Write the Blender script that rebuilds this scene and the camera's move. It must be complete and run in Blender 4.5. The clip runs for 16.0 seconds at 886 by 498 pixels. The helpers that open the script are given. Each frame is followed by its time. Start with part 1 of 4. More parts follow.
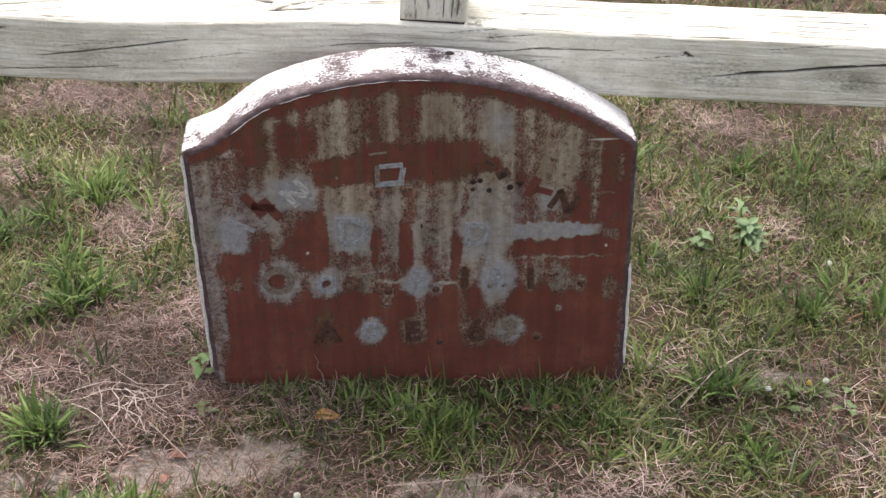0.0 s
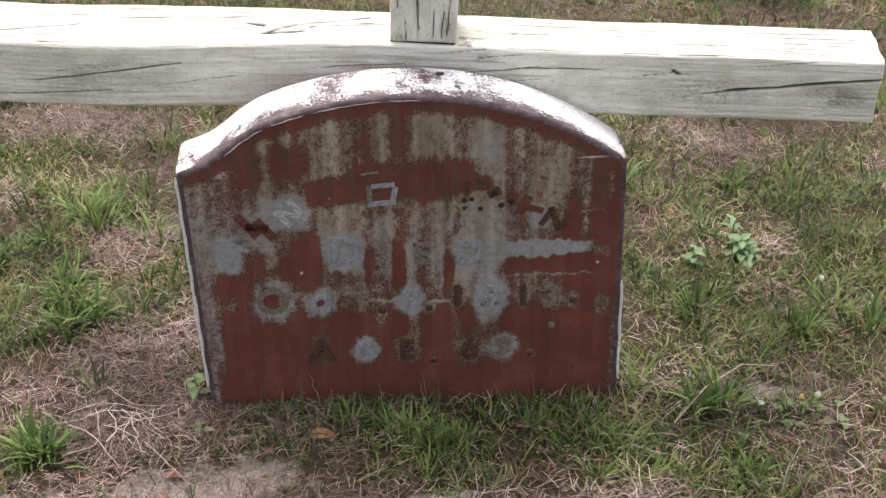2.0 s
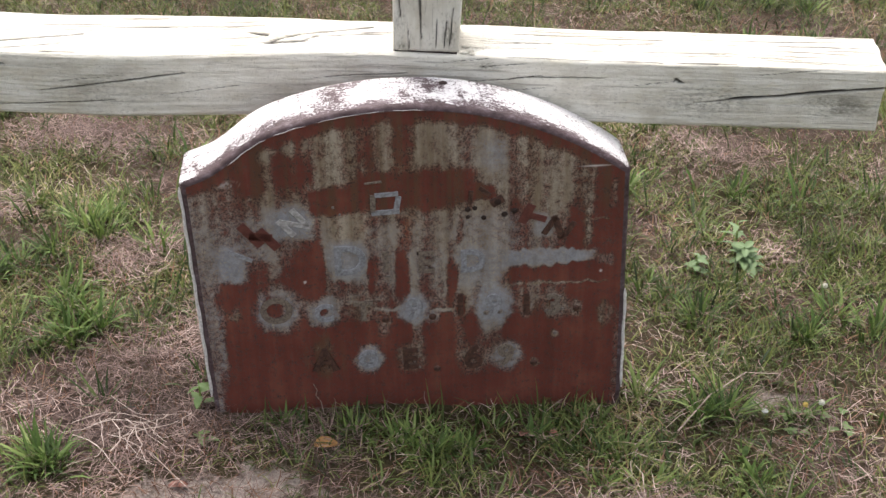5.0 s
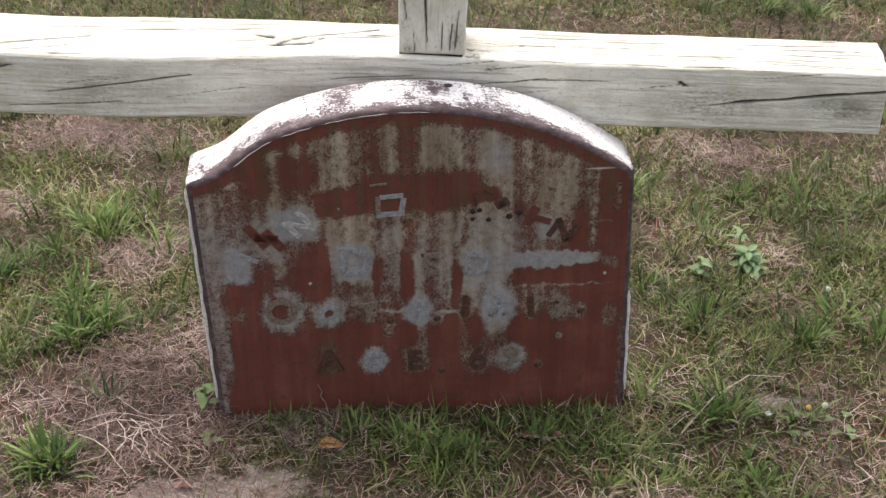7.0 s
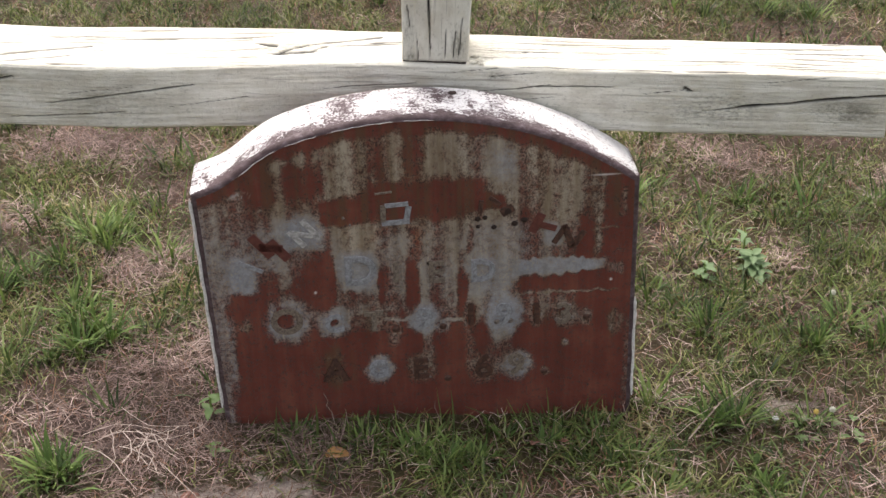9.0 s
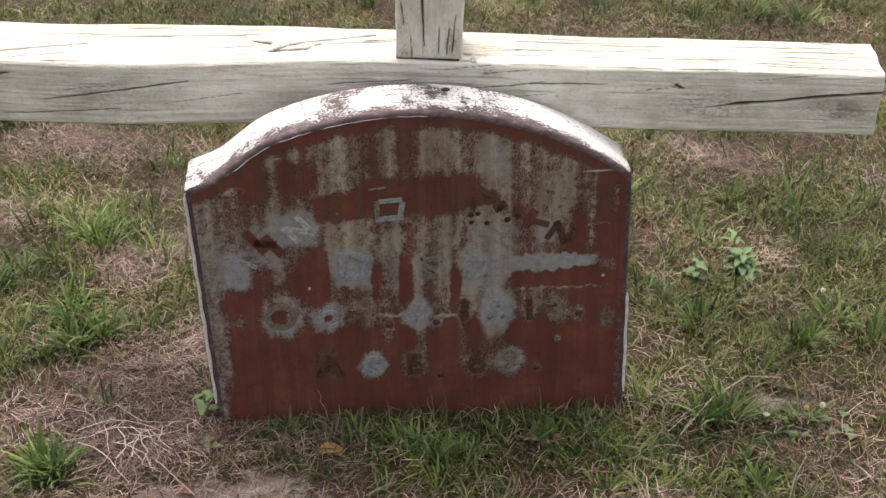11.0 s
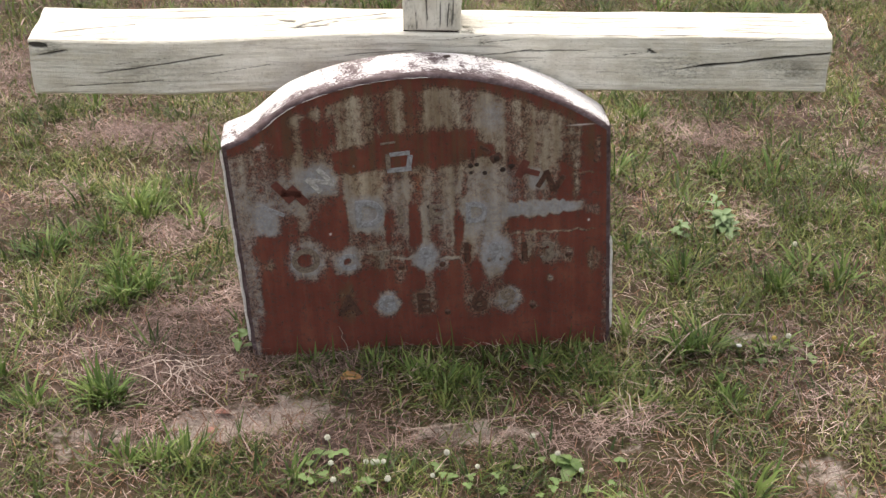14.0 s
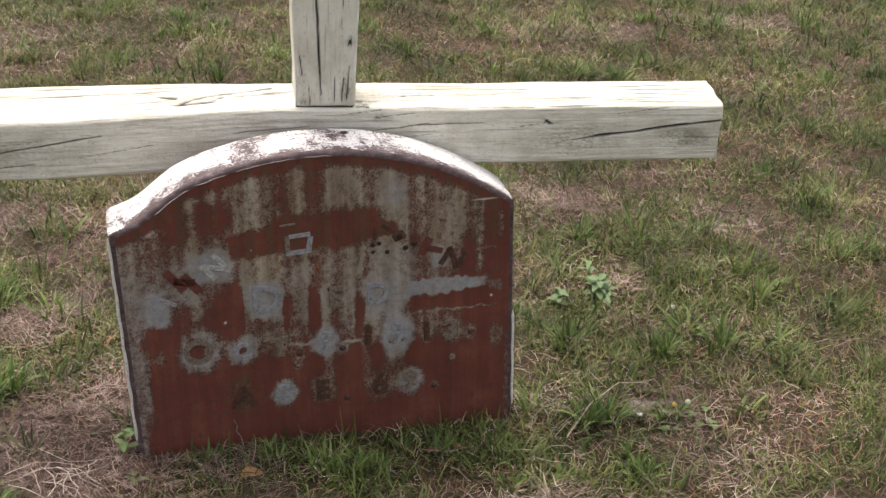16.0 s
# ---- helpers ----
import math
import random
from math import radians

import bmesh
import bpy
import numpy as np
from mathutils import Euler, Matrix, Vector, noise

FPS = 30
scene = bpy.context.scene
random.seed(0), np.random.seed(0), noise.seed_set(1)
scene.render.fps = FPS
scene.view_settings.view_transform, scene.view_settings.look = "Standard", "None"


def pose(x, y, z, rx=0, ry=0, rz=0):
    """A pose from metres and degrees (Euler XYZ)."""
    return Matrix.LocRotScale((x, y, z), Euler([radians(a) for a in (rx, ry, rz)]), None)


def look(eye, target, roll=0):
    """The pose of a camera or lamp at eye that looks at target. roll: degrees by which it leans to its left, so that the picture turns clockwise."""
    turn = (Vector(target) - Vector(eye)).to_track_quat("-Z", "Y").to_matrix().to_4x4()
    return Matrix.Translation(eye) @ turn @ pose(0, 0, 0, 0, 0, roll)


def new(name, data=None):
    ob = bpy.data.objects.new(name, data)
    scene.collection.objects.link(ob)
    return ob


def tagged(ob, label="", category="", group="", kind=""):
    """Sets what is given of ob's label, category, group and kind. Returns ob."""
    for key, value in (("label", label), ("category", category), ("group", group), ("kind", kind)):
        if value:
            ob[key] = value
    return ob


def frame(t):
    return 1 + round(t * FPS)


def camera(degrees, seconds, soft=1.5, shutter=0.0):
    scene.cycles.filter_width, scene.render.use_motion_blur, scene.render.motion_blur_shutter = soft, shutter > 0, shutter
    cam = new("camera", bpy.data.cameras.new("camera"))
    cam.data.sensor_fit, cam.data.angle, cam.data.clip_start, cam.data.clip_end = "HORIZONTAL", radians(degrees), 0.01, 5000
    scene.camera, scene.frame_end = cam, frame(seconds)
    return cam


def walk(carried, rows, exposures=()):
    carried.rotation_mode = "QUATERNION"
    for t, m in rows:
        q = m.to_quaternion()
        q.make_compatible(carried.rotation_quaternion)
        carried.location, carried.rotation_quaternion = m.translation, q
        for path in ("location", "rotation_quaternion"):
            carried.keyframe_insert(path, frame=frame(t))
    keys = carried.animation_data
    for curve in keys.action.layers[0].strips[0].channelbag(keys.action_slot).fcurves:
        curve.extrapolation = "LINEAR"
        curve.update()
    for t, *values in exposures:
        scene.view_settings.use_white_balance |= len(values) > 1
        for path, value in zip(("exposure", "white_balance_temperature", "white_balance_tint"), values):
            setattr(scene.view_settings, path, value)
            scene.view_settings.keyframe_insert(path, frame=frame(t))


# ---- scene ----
cam = camera(36.0, 16.0)
PATH = [
    (0, (0.085, -1.583, 1.19), (0.07, 0.089, 0.093), 2.9),
    (0.5, (0.086, -1.585, 1.193), (0.066, 0.087, 0.096), 2.9),
    (1, (0.087, -1.588, 1.192), (0.065, 0.087, 0.099), 2.7),
    (1.5, (0.09, -1.592, 1.195), (0.069, 0.089, 0.111), 2.5),
    (2, (0.097, -1.597, 1.196), (0.078, 0.091, 0.125), 2.2),
    (2.5, (0.106, -1.602, 1.195), (0.084, 0.091, 0.132), 1.8),
    (3, (0.106, -1.604, 1.196), (0.082, 0.093, 0.137), 1.7),
    (3.5, (0.101, -1.602, 1.196), (0.082, 0.099, 0.142), 1.9),
    (4, (0.097, -1.595, 1.198), (0.074, 0.1, 0.136), 1.9),
    (6.5, (0.096, -1.604, 1.197), (0.072, 0.092, 0.137), 2.1),
    (7, (0.094, -1.605, 1.199), (0.066, 0.093, 0.142), 2.1),
    (7.5, (0.091, -1.602, 1.196), (0.062, 0.097, 0.141), 2.0),
    (8, (0.087, -1.597, 1.2), (0.054, 0.098, 0.14), 2.1),
    (8.5, (0.084, -1.597, 1.198), (0.053, 0.102, 0.143), 2.0),
    (9, (0.083, -1.597, 1.201), (0.059, 0.103, 0.148), 1.6),
    (9.2, (0.087, -1.598, 1.199), (0.071, 0.104, 0.149), 1.7),
    (11.5, (0.075, -1.618, 1.193), (0.069, 0.089, 0.15), 1.9),
    (12, (0.074, -1.625, 1.194), (0.066, 0.08, 0.147), 0.8),
    (12.3, (0.072, -1.638, 1.197), (0.07, 0.066, 0.157), 0.7),
    (12.5, (0.076, -1.654, 1.198), (0.101, 0.064, 0.175), 0.2),
    (12.8, (0.088, -1.684, 1.199), (0.157, 0.009, 0.148), 1.7),
    (13, (0.099, -1.713, 1.201), (0.128, -0.009, 0.155), 1.6),
    (13.3, (0.115, -1.784, 1.201), (0.109, -0.093, 0.137), 1.9),
    (13.5, (0.122, -1.832, 1.203), (0.11, -0.099, 0.204), 1.7),
    (14, (0.12, -1.893, 1.206), (0.067, -0.158, 0.213), 0.3),
    (14.3, (0.098, -1.891, 1.206), (0.076, -0.158, 0.2), 1.2),
    (14.5, (0.061, -1.879, 1.212), (0.068, -0.147, 0.211), 1.0),
    (14.8, (0.022, -1.859, 1.21), (0.13, -0.157, 0.171), 1.2),
    (15, (-0.009, -1.846, 1.213), (0.166, -0.147, 0.171), 1.6),
    (15.3, (-0.043, -1.848, 1.218), (0.165, -0.112, 0.224), 0.5),
    (15.5, (-0.064, -1.832, 1.22), (0.148, -0.109, 0.225), 0.6),
    (15.8, (-0.077, -1.819, 1.211), (0.189, -0.075, 0.255), 1.6),
    (16, (-0.076, -1.8, 1.197), (0.215, -0.045, 0.284), 3.2),
]
walk(cam, [(t, look(eye, target, roll)) for t, eye, target, roll in PATH], exposures=[(t, stops, warm, 10) for t, stops, warm in ((0.0, 1.5, 6600), (2.5, 1.45, 6600), (6.5, 1.36, 6650), (9.0, 1.28, 6750), (12.0, 1.24, 6950), (13.0, 1.4, 7000), (13.5, 1.47, 7050), (14.5, 1.42, 7050), (15.0, 1.43, 7050), (15.5, 1.37, 7000), (16.0, 1.25, 7000),)])

# ---- light ----
SUN_AZIMUTH, SUN_ELEVATION = -22.0, 65.0     # degrees from +y towards +x
world = bpy.data.worlds.new("overcast_sky")
scene.world = world
world.use_nodes = True
sky = world.node_tree.nodes.new("ShaderNodeTexSky")
sky.sky_type = "NISHITA"
sky.sun_disc = False
sky.sun_elevation, sky.sun_rotation = radians(SUN_ELEVATION), radians(SUN_AZIMUTH)
sky.air_density, sky.dust_density, sky.ozone_density = 1.0, 6.0, 0.6
world_out = world.node_tree.nodes["Background"]
world_out.inputs["Strength"].default_value = 0.15
haze = world.node_tree.nodes.new("ShaderNodeHueSaturation")      # thin cloud greys the blue
haze.inputs["Saturation"].default_value = 0.38
world.node_tree.links.new(sky.outputs[0], haze.inputs["Color"])
world.node_tree.links.new(haze.outputs[0], world_out.inputs["Color"])
sun = new("sun", bpy.data.lights.new("sun", "SUN"))
sun.data.energy, sun.data.angle, sun.data.color = 0.55, radians(30), (1.0, 0.98, 0.95)
ca, sa = math.cos(radians(SUN_ELEVATION)), math.sin(radians(SUN_ELEVATION))
sun.matrix_world = look((6 * ca * math.sin(radians(SUN_AZIMUTH)), 6 * ca * math.cos(radians(SUN_AZIMUTH)), 6 * sa), (0, 0, 0))


# ---- small helpers ----
def srgb(r, g, b):
    return tuple((c / 255 / 12.92) if c < 10 else ((c / 255 + 0.055) / 1.055) ** 2.4 for c in (r, g, b)) + (1.0,)


class Graph:
    """A material and the means to wire its nodes."""

    def __init__(self, name, rough=0.8, specular=0.3):
        self.mat = bpy.data.materials.new(name)
        self.mat.use_nodes = True
        self.tree = self.mat.node_tree
        self.bsdf = self.tree.nodes["Principled BSDF"]
        self.bsdf.inputs["Roughness"].default_value = rough
        self.bsdf.inputs["Specular IOR Level"].default_value = specular

    def put(self, socket, value):
        if hasattr(value, "is_output"):
            self.tree.links.new(value, socket)
        elif value is not None:
            socket.default_value = value

    def coords(self, scale=(1, 1, 1)):
        tex = self.tree.nodes.new("ShaderNodeTexCoord")
        m = self.tree.nodes.new("ShaderNodeMapping")
        m.inputs["Scale"].default_value = scale
        self.tree.links.new(tex.outputs["Object"], m.inputs["Vector"])
        return m.outputs[0]

    def noise(self, vec, scale, detail=4.0, rough=0.55):
        n = self.tree.nodes.new("ShaderNodeTexNoise")
        self.put(n.inputs["Vector"], vec)
        n.inputs["Scale"].default_value, n.inputs["Detail"].default_value, n.inputs["Roughness"].default_value = scale, detail, rough
        return n.outputs[0]

    def attr(self, name):
        a = self.tree.nodes.new("ShaderNodeAttribute")
        a.attribute_name = name
        return a.outputs["Fac"]

    def island(self):
        return self.tree.nodes.new("ShaderNodeNewGeometry").outputs["Random Per Island"]

    def random(self):
        return self.tree.nodes.new("ShaderNodeObjectInfo").outputs["Random"]

    def math(self, op, a, b=0.0, c=None, clamp=False):
        n = self.tree.nodes.new("ShaderNodeMath")
        n.operation, n.use_clamp = op, clamp
        self.put(n.inputs[0], a), self.put(n.inputs[1], b)
        if c is not None:
            self.put(n.inputs[2], c)
        return n.outputs[0]

    def step(self, value, low, high):
        n = self.tree.nodes.new("ShaderNodeMapRange")
        n.interpolation_type = "SMOOTHSTEP"
        self.put(n.inputs["Value"], value)
        n.inputs["From Min"].default_value, n.inputs["From Max"].default_value = low, high
        return n.outputs[0]

    def mix(self, fac, a, b):
        n = self.tree.nodes.new("ShaderNodeMix")
        n.data_type = "RGBA"
        self.put(n.inputs[0], fac), self.put(n.inputs[6], a), self.put(n.inputs[7], b)
        return n.outputs[2]

    def ramp(self, fac, stops):
        n = self.tree.nodes.new("ShaderNodeValToRGB")
        e = n.color_ramp.elements
        while len(e) < len(stops):
            e.new(0.5)
        for k, (at, col) in zip(e, stops):
            k.position, k.color = at, col
        self.put(n.inputs[0], fac)
        return n.outputs[0]

    def bump(self, height, strength, distance):
        n = self.tree.nodes.new("ShaderNodeBump")
        n.inputs["Strength"].default_value, n.inputs["Distance"].default_value = strength, distance
        self.put(n.inputs["Height"], height)
        self.tree.links.new(n.outputs[0], self.bsdf.inputs["Normal"])

    def done(self, color, rough=None, metal=None):
        self.put(self.bsdf.inputs["Base Color"], color)
        self.put(self.bsdf.inputs["Roughness"], rough)
        self.put(self.bsdf.inputs["Metallic"], metal)
        return self.mat


def part(name, bm, material, parent, label=""):
    mesh = bm
    if isinstance(bm, bmesh.types.BMesh):
        mesh = bpy.data.meshes.new(name)
        bm.to_mesh(mesh)
        bm.free()
    if not mesh.materials:
        mesh.materials.append(material)
    ob = new(name, mesh)
    ob.parent = parent
    if label:
        ob["label"] = label
    return ob


def grid_mesh(name, co, closed=False, smooth=True):
    """A mesh from an array of rows x columns x 3; closed joins the last column to the first."""
    r, c = co.shape[:2]
    idx = np.arange(r * c).reshape(r, c)
    if closed:
        idx = np.concatenate([idx, idx[:, :1]], 1)
    quads = np.stack([idx[:-1, :-1], idx[:-1, 1:], idx[1:, 1:], idx[1:, :-1]], -1).reshape(-1, 4)
    mesh = bpy.data.meshes.new(name)
    mesh.vertices.add(r * c)
    mesh.vertices.foreach_set("co", co.reshape(-1).astype(np.float32))
    mesh.loops.add(quads.size)
    mesh.loops.foreach_set("vertex_index", quads.reshape(-1).astype(np.int32))
    mesh.polygons.add(len(quads))
    mesh.polygons.foreach_set("loop_start", np.arange(0, quads.size, 4, dtype=np.int32))
    mesh.polygons.foreach_set("use_smooth", np.full(len(quads), smooth))
    mesh.update(calc_edges=True)
    return mesh


def value(mesh, name, data):
    a = mesh.attributes.new(name, "FLOAT", "POINT")
    a.data.foreach_set("value", np.asarray(data, np.float32).reshape(-1))


def vnoise(x, y, seed=0):
    """Smooth noise between 0 and 1 on arrays."""
    table = np.random.RandomState(seed).rand(256, 256)
    xi, yi = np.floor(x).astype(int), np.floor(y).astype(int)
    fx, fy = x - xi, y - yi
    fx, fy = fx * fx * (3 - 2 * fx), fy * fy * (3 - 2 * fy)
    g = lambda a, b: table[a & 255, b & 255]
    return (g(xi, yi) * (1 - fx) + g(xi + 1, yi) * fx) * (1 - fy) + (g(xi, yi + 1) * (1 - fx) + g(xi + 1, yi + 1) * fx) * fy


def fbm(x, y, seed=0, octaves=4):
    total = 0
    for k in range(octaves):
        total = total + vnoise(x * 2 ** k, y * 2 ** k, seed + k) * 0.5 ** (k + 1)
    return total / (1 - 0.5 ** octaves)


def blob(x, y, cx, cy, rx, ry, soft=0.35):
    """1 inside an ellipse, falling to 0 round its edge."""
    d = np.sqrt(((x - cx) / rx) ** 2 + ((y - cy) / ry) ** 2)
    return np.clip((1 + soft - d) / (2 * soft), 0, 1)


def smooth(v, a, b):
    k = np.clip((v - a) / (b - a), 0, 1)
    return k * k * (3 - 2 * k)


# ---- materials ----
def make_soil():
    g = Graph("sandy_soil_and_thatch", 0.95, 0.1)
    vec = g.coords()
    big, mid, fine = g.noise(vec, 3.0, 5), g.noise(vec, 28.0, 6, 0.65), g.noise(vec, 260.0, 4, 0.7)
    thatch = g.ramp(mid, [(0.25, srgb(46, 37, 33)), (0.5, srgb(80, 65, 59)), (0.75, srgb(110, 93, 86))])
    moss = g.ramp(fine, [(0.3, srgb(48, 43, 28)), (0.7, srgb(84, 76, 54))])
    base = g.mix(g.step(big, 0.34, 0.56), thatch, moss)
    sand = g.ramp(g.math("ADD", g.math("MULTIPLY", fine, 0.55), g.math("MULTIPLY", mid, 0.45)), [(0.32, srgb(92, 81, 75)), (0.46, srgb(138, 126, 119)), (0.58, srgb(168, 156, 149)), (0.7, srgb(194, 183, 176))])
    col = g.mix(g.step(g.math("ADD", g.attr("bare"), g.math("MULTIPLY", g.math("SUBTRACT", mid, 0.5), 1.6)), 0.3, 0.65), base, sand)
    g.bump(g.math("ADD", fine, g.math("MULTIPLY", mid, 3.0)), 0.9, 0.009)
    return g.done(col)


def make_blade(name, stops, rough=0.55, translucent=0.25):
    g = Graph(name, rough, 0.3)
    patch = g.noise(g.coords(), 4.0, 3, 0.6)
    col = g.ramp(g.math("ADD", g.math("MULTIPLY", g.island(), 0.7), g.math("MULTIPLY_ADD", patch, 1.4, -0.55)), stops)
    tr = g.tree.nodes.new("ShaderNodeBsdfTranslucent")
    g.put(tr.inputs["Color"], col)
    mix = g.tree.nodes.new("ShaderNodeMixShader")
    mix.inputs[0].default_value = translucent
    g.tree.links.new(g.bsdf.outputs[0], mix.inputs[1])
    g.tree.links.new(tr.outputs[0], mix.inputs[2])
    g.tree.links.new(mix.outputs[0], g.tree.nodes["Material Output"].inputs["Surface"])
    return g.done(col)


def make_paint_wood(name, run):
    """run turns (along, across) scales into the timber's own axes."""
    g = Graph(name, 0.75, 0.25)
    along = g.noise(g.coords(run(11, 26)), 1.7, 7, 0.66)
    fibre = g.noise(g.coords(run(10, 110)), 4.0, 4, 0.75)
    cloud = g.noise(g.coords(run(6, 9)), 2.0, 6, 0.65)
    speck = g.noise(g.coords(run(60, 130)), 3.0, 3, 0.6)
    paint = g.ramp(along, [(0.28, srgb(200, 193, 176)), (0.45, srgb(213, 209, 197)), (0.7, srgb(222, 219, 210))])
    algae = g.mix(g.step(cloud, 0.42, 0.72), paint, g.mix(0.6, paint, srgb(172, 164, 148)))
    bare = g.ramp(fibre, [(0.3, srgb(176, 167, 147)), (0.6, srgb(200, 191, 170))])
    worn = g.step(g.math("ADD", g.math("MULTIPLY", fibre, 0.45), g.math("ADD", g.math("MULTIPLY", along, 0.5), g.math("MULTIPLY", cloud, 0.4))), 0.77, 0.90)
    col = g.mix(worn, algae, bare)
    col = g.mix(g.math("MULTIPLY", g.step(speck, 0.60, 0.66), 0.28), col, srgb(118, 110, 98))
    stain = g.math("MULTIPLY", g.attr("stain"), g.step(g.math("ADD", g.math("MULTIPLY", speck, 0.5), g.math("MULTIPLY", cloud, 0.6)), 0.42, 0.68))
    col = g.mix(stain, col, srgb(116, 114, 104))
    col = g.mix(g.attr("crack"), col, srgb(24, 21, 18))
    col = g.mix(g.math("MULTIPLY", g.step(g.noise(g.coords(run(5, 150)), 2.2, 3, 0.5), 0.61, 0.67), 0.4), col, srgb(112, 105, 94))
    g.bump(g.math("ADD", fibre, g.math("MULTIPLY", along, 1.5)), 0.6, 0.0025)
    return g.done(col)


def make_rust_panel():
    g = Graph("rusted_galvanised_sheet", 0.7, 0.2)
    vec = g.coords()
    speck = g.math("MULTIPLY_ADD", g.noise(g.coords((1, 1, 0.8)), 330.0, 2, 0.7), 0.65, g.math("MULTIPLY", g.noise(vec, 700.0, 2, 0.6), 0.35))
    grain = g.noise(vec, 90.0, 5, 0.65)
    cloud = g.noise(vec, 14.0, 5, 0.6)
    drip = g.noise(g.coords((60, 60, 4)), 1.0, 4, 0.6)
    rust = g.ramp(g.math("ADD", g.math("MULTIPLY", cloud, 0.6), g.math("MULTIPLY", drip, 0.4)), [(0.3, srgb(80, 44, 37)), (0.5, srgb(101, 54, 45)), (0.72, srgb(121, 74, 60))])
    rust = g.mix(g.step(grain, 0.5, 0.75), rust, srgb(76, 43, 37))
    run = g.step(g.noise(g.coords((75, 75, 3)), 1.0, 3, 0.5), 0.42, 0.62)
    rust = g.mix(g.math("MULTIPLY", g.math("MULTIPLY", g.step(g.attr("tan"), 0.55, 0.95), run), 0.65), rust, srgb(84, 66, 48))
    rust = g.mix(g.math("MULTIPLY", g.attr("ochre"), g.step(grain, 0.3, 0.7)), rust, srgb(146, 88, 50))
    zinc = g.ramp(g.math("ADD", g.math("MULTIPLY", grain, 0.5), g.math("MULTIPLY", cloud, 0.5)), [(0.3, srgb(112, 111, 114)), (0.55, srgb(144, 144, 149)), (0.75, srgb(174, 175, 182))])
    tan = g.ramp(drip, [(0.35, srgb(124, 109, 90)), (0.65, srgb(168, 157, 140))])
    zinc = g.mix(g.attr("tan"), zinc, tan)
    raw = g.math("ADD", g.attr("zinc"), g.math("MULTIPLY", g.math("SUBTRACT", grain, 0.5), 1.1))
    raw = g.math("ADD", raw, g.math("MULTIPLY", g.math("SUBTRACT", speck, 0.5), 2.4))
    f = g.step(raw, 0.02, 0.98)
    col = g.mix(f, rust, zinc)
    # pits eaten through the zinc, and zinc left standing in the rust
    edge = g.math("MULTIPLY", g.math("MULTIPLY", f, g.math("SUBTRACT", 1.0, f)), 4.0)
    pits = g.math("MULTIPLY", g.step(speck, 0.49, 0.545), g.math("MULTIPLY_ADD", edge, 0.78, g.math("MULTIPLY", f, 0.14)))
    flecks = g.math("MULTIPLY", g.math("SUBTRACT", 1.0, g.step(speck, 0.42, 0.475)), g.math("MULTIPLY", edge, 0.85))
    col = g.mix(g.math("MINIMUM", g.math("MULTIPLY", pits, 1.15), 1.0), col, srgb(58, 39, 33))
    col = g.mix(flecks, col, tan)
    col = g.mix(g.attr("white"), col, srgb(212, 204, 200))
    g.bump(g.math("ADD", g.math("MULTIPLY", f, 1.2), grain), 0.35, 0.0012)
    return g.done(col, g.math("MULTIPLY_ADD", f, -0.12, 0.66))


def make_peeling():
    g = Graph("peeling_white_paint_on_rust", 0.6, 0.35)
    vec = g.coords()
    flake, fine, cloud = g.noise(g.coords((0.6, 1.3, 1.3)), 75.0, 8, 0.74), g.noise(vec, 320.0, 4, 0.7), g.noise(vec, 13.0, 3, 0.5)
    scrape = g.noise(g.coords((12, 90, 90)), 3.0, 5, 0.65)
    f = g.math("ADD", g.math("MULTIPLY", flake, 0.5), g.math("ADD", g.math("MULTIPLY", cloud, 0.18), g.math("MULTIPLY", scrape, 0.32)))
    f = g.math("ADD", f, g.attr("bare"))
    f = g.math("ADD", f, g.math("MULTIPLY", g.math("SUBTRACT", fine, 0.5), 0.85))
    # bared rust, with stops deepened to carry the rolled lip's shade
    under = g.ramp(flake, [(0.35, srgb(54, 38, 38)), (0.55, srgb(82, 66, 69)), (0.7, srgb(120, 108, 112))])
    thin = g.ramp(fine, [(0.3, srgb(140, 130, 134)), (0.7, srgb(190, 183, 187))])
    paint = g.ramp(fine, [(0.3, srgb(196, 192, 192)), (0.7, srgb(230, 229, 230))])
    col = g.mix(g.step(f, 0.51, 0.57), paint, thin)
    k = g.step(f, 0.575, 0.60)
    pit = g.step(g.math("ADD", g.math("MULTIPLY", fine, 0.7), g.math("MULTIPLY", flake, 0.3)), 0.562, 0.582)
    col = g.mix(g.math("MAXIMUM", k, g.math("MULTIPLY", pit, 0.95)), col, under)
    g.bump(g.math("SUBTRACT", fine, g.math("MULTIPLY", k, 2.0)), 0.7, 0.0014)
    return g.done(col)


def make_plain(name, dark, light, scale=120.0, rough=0.6, bump=0.3, metal=0.0):
    g = Graph(name, rough, 0.35)
    n = g.noise(g.coords(), scale, 5, 0.65)
    g.bump(n, bump, 0.001)
    return g.done(g.ramp(n, [(0.3, dark), (0.7, light)]), None, metal)


SOIL = make_soil()
WOOD = make_paint_wood("weathered_white_painted_wood", lambda a, c: (a, c, c))
UPRIGHT = make_paint_wood("weathered_white_painted_post", lambda a, c: (c, c, a))
PANEL = make_rust_panel()
PEEL = make_peeling()
PALE = make_plain("pale_zinc", srgb(112, 108, 106), srgb(184, 180, 178), 200)
GHOST = make_plain("worn_zinc_letter", srgb(98, 96, 97), srgb(154, 154, 159), 260)
FAINT = make_plain("corroded_letter", srgb(66, 50, 44), srgb(136, 124, 112), 380)
DARK = make_plain("dark_rust", srgb(42, 28, 24), srgb(90, 62, 51), 230)
RED = make_plain("red_rust", srgb(78, 42, 36), srgb(102, 58, 50), 160)
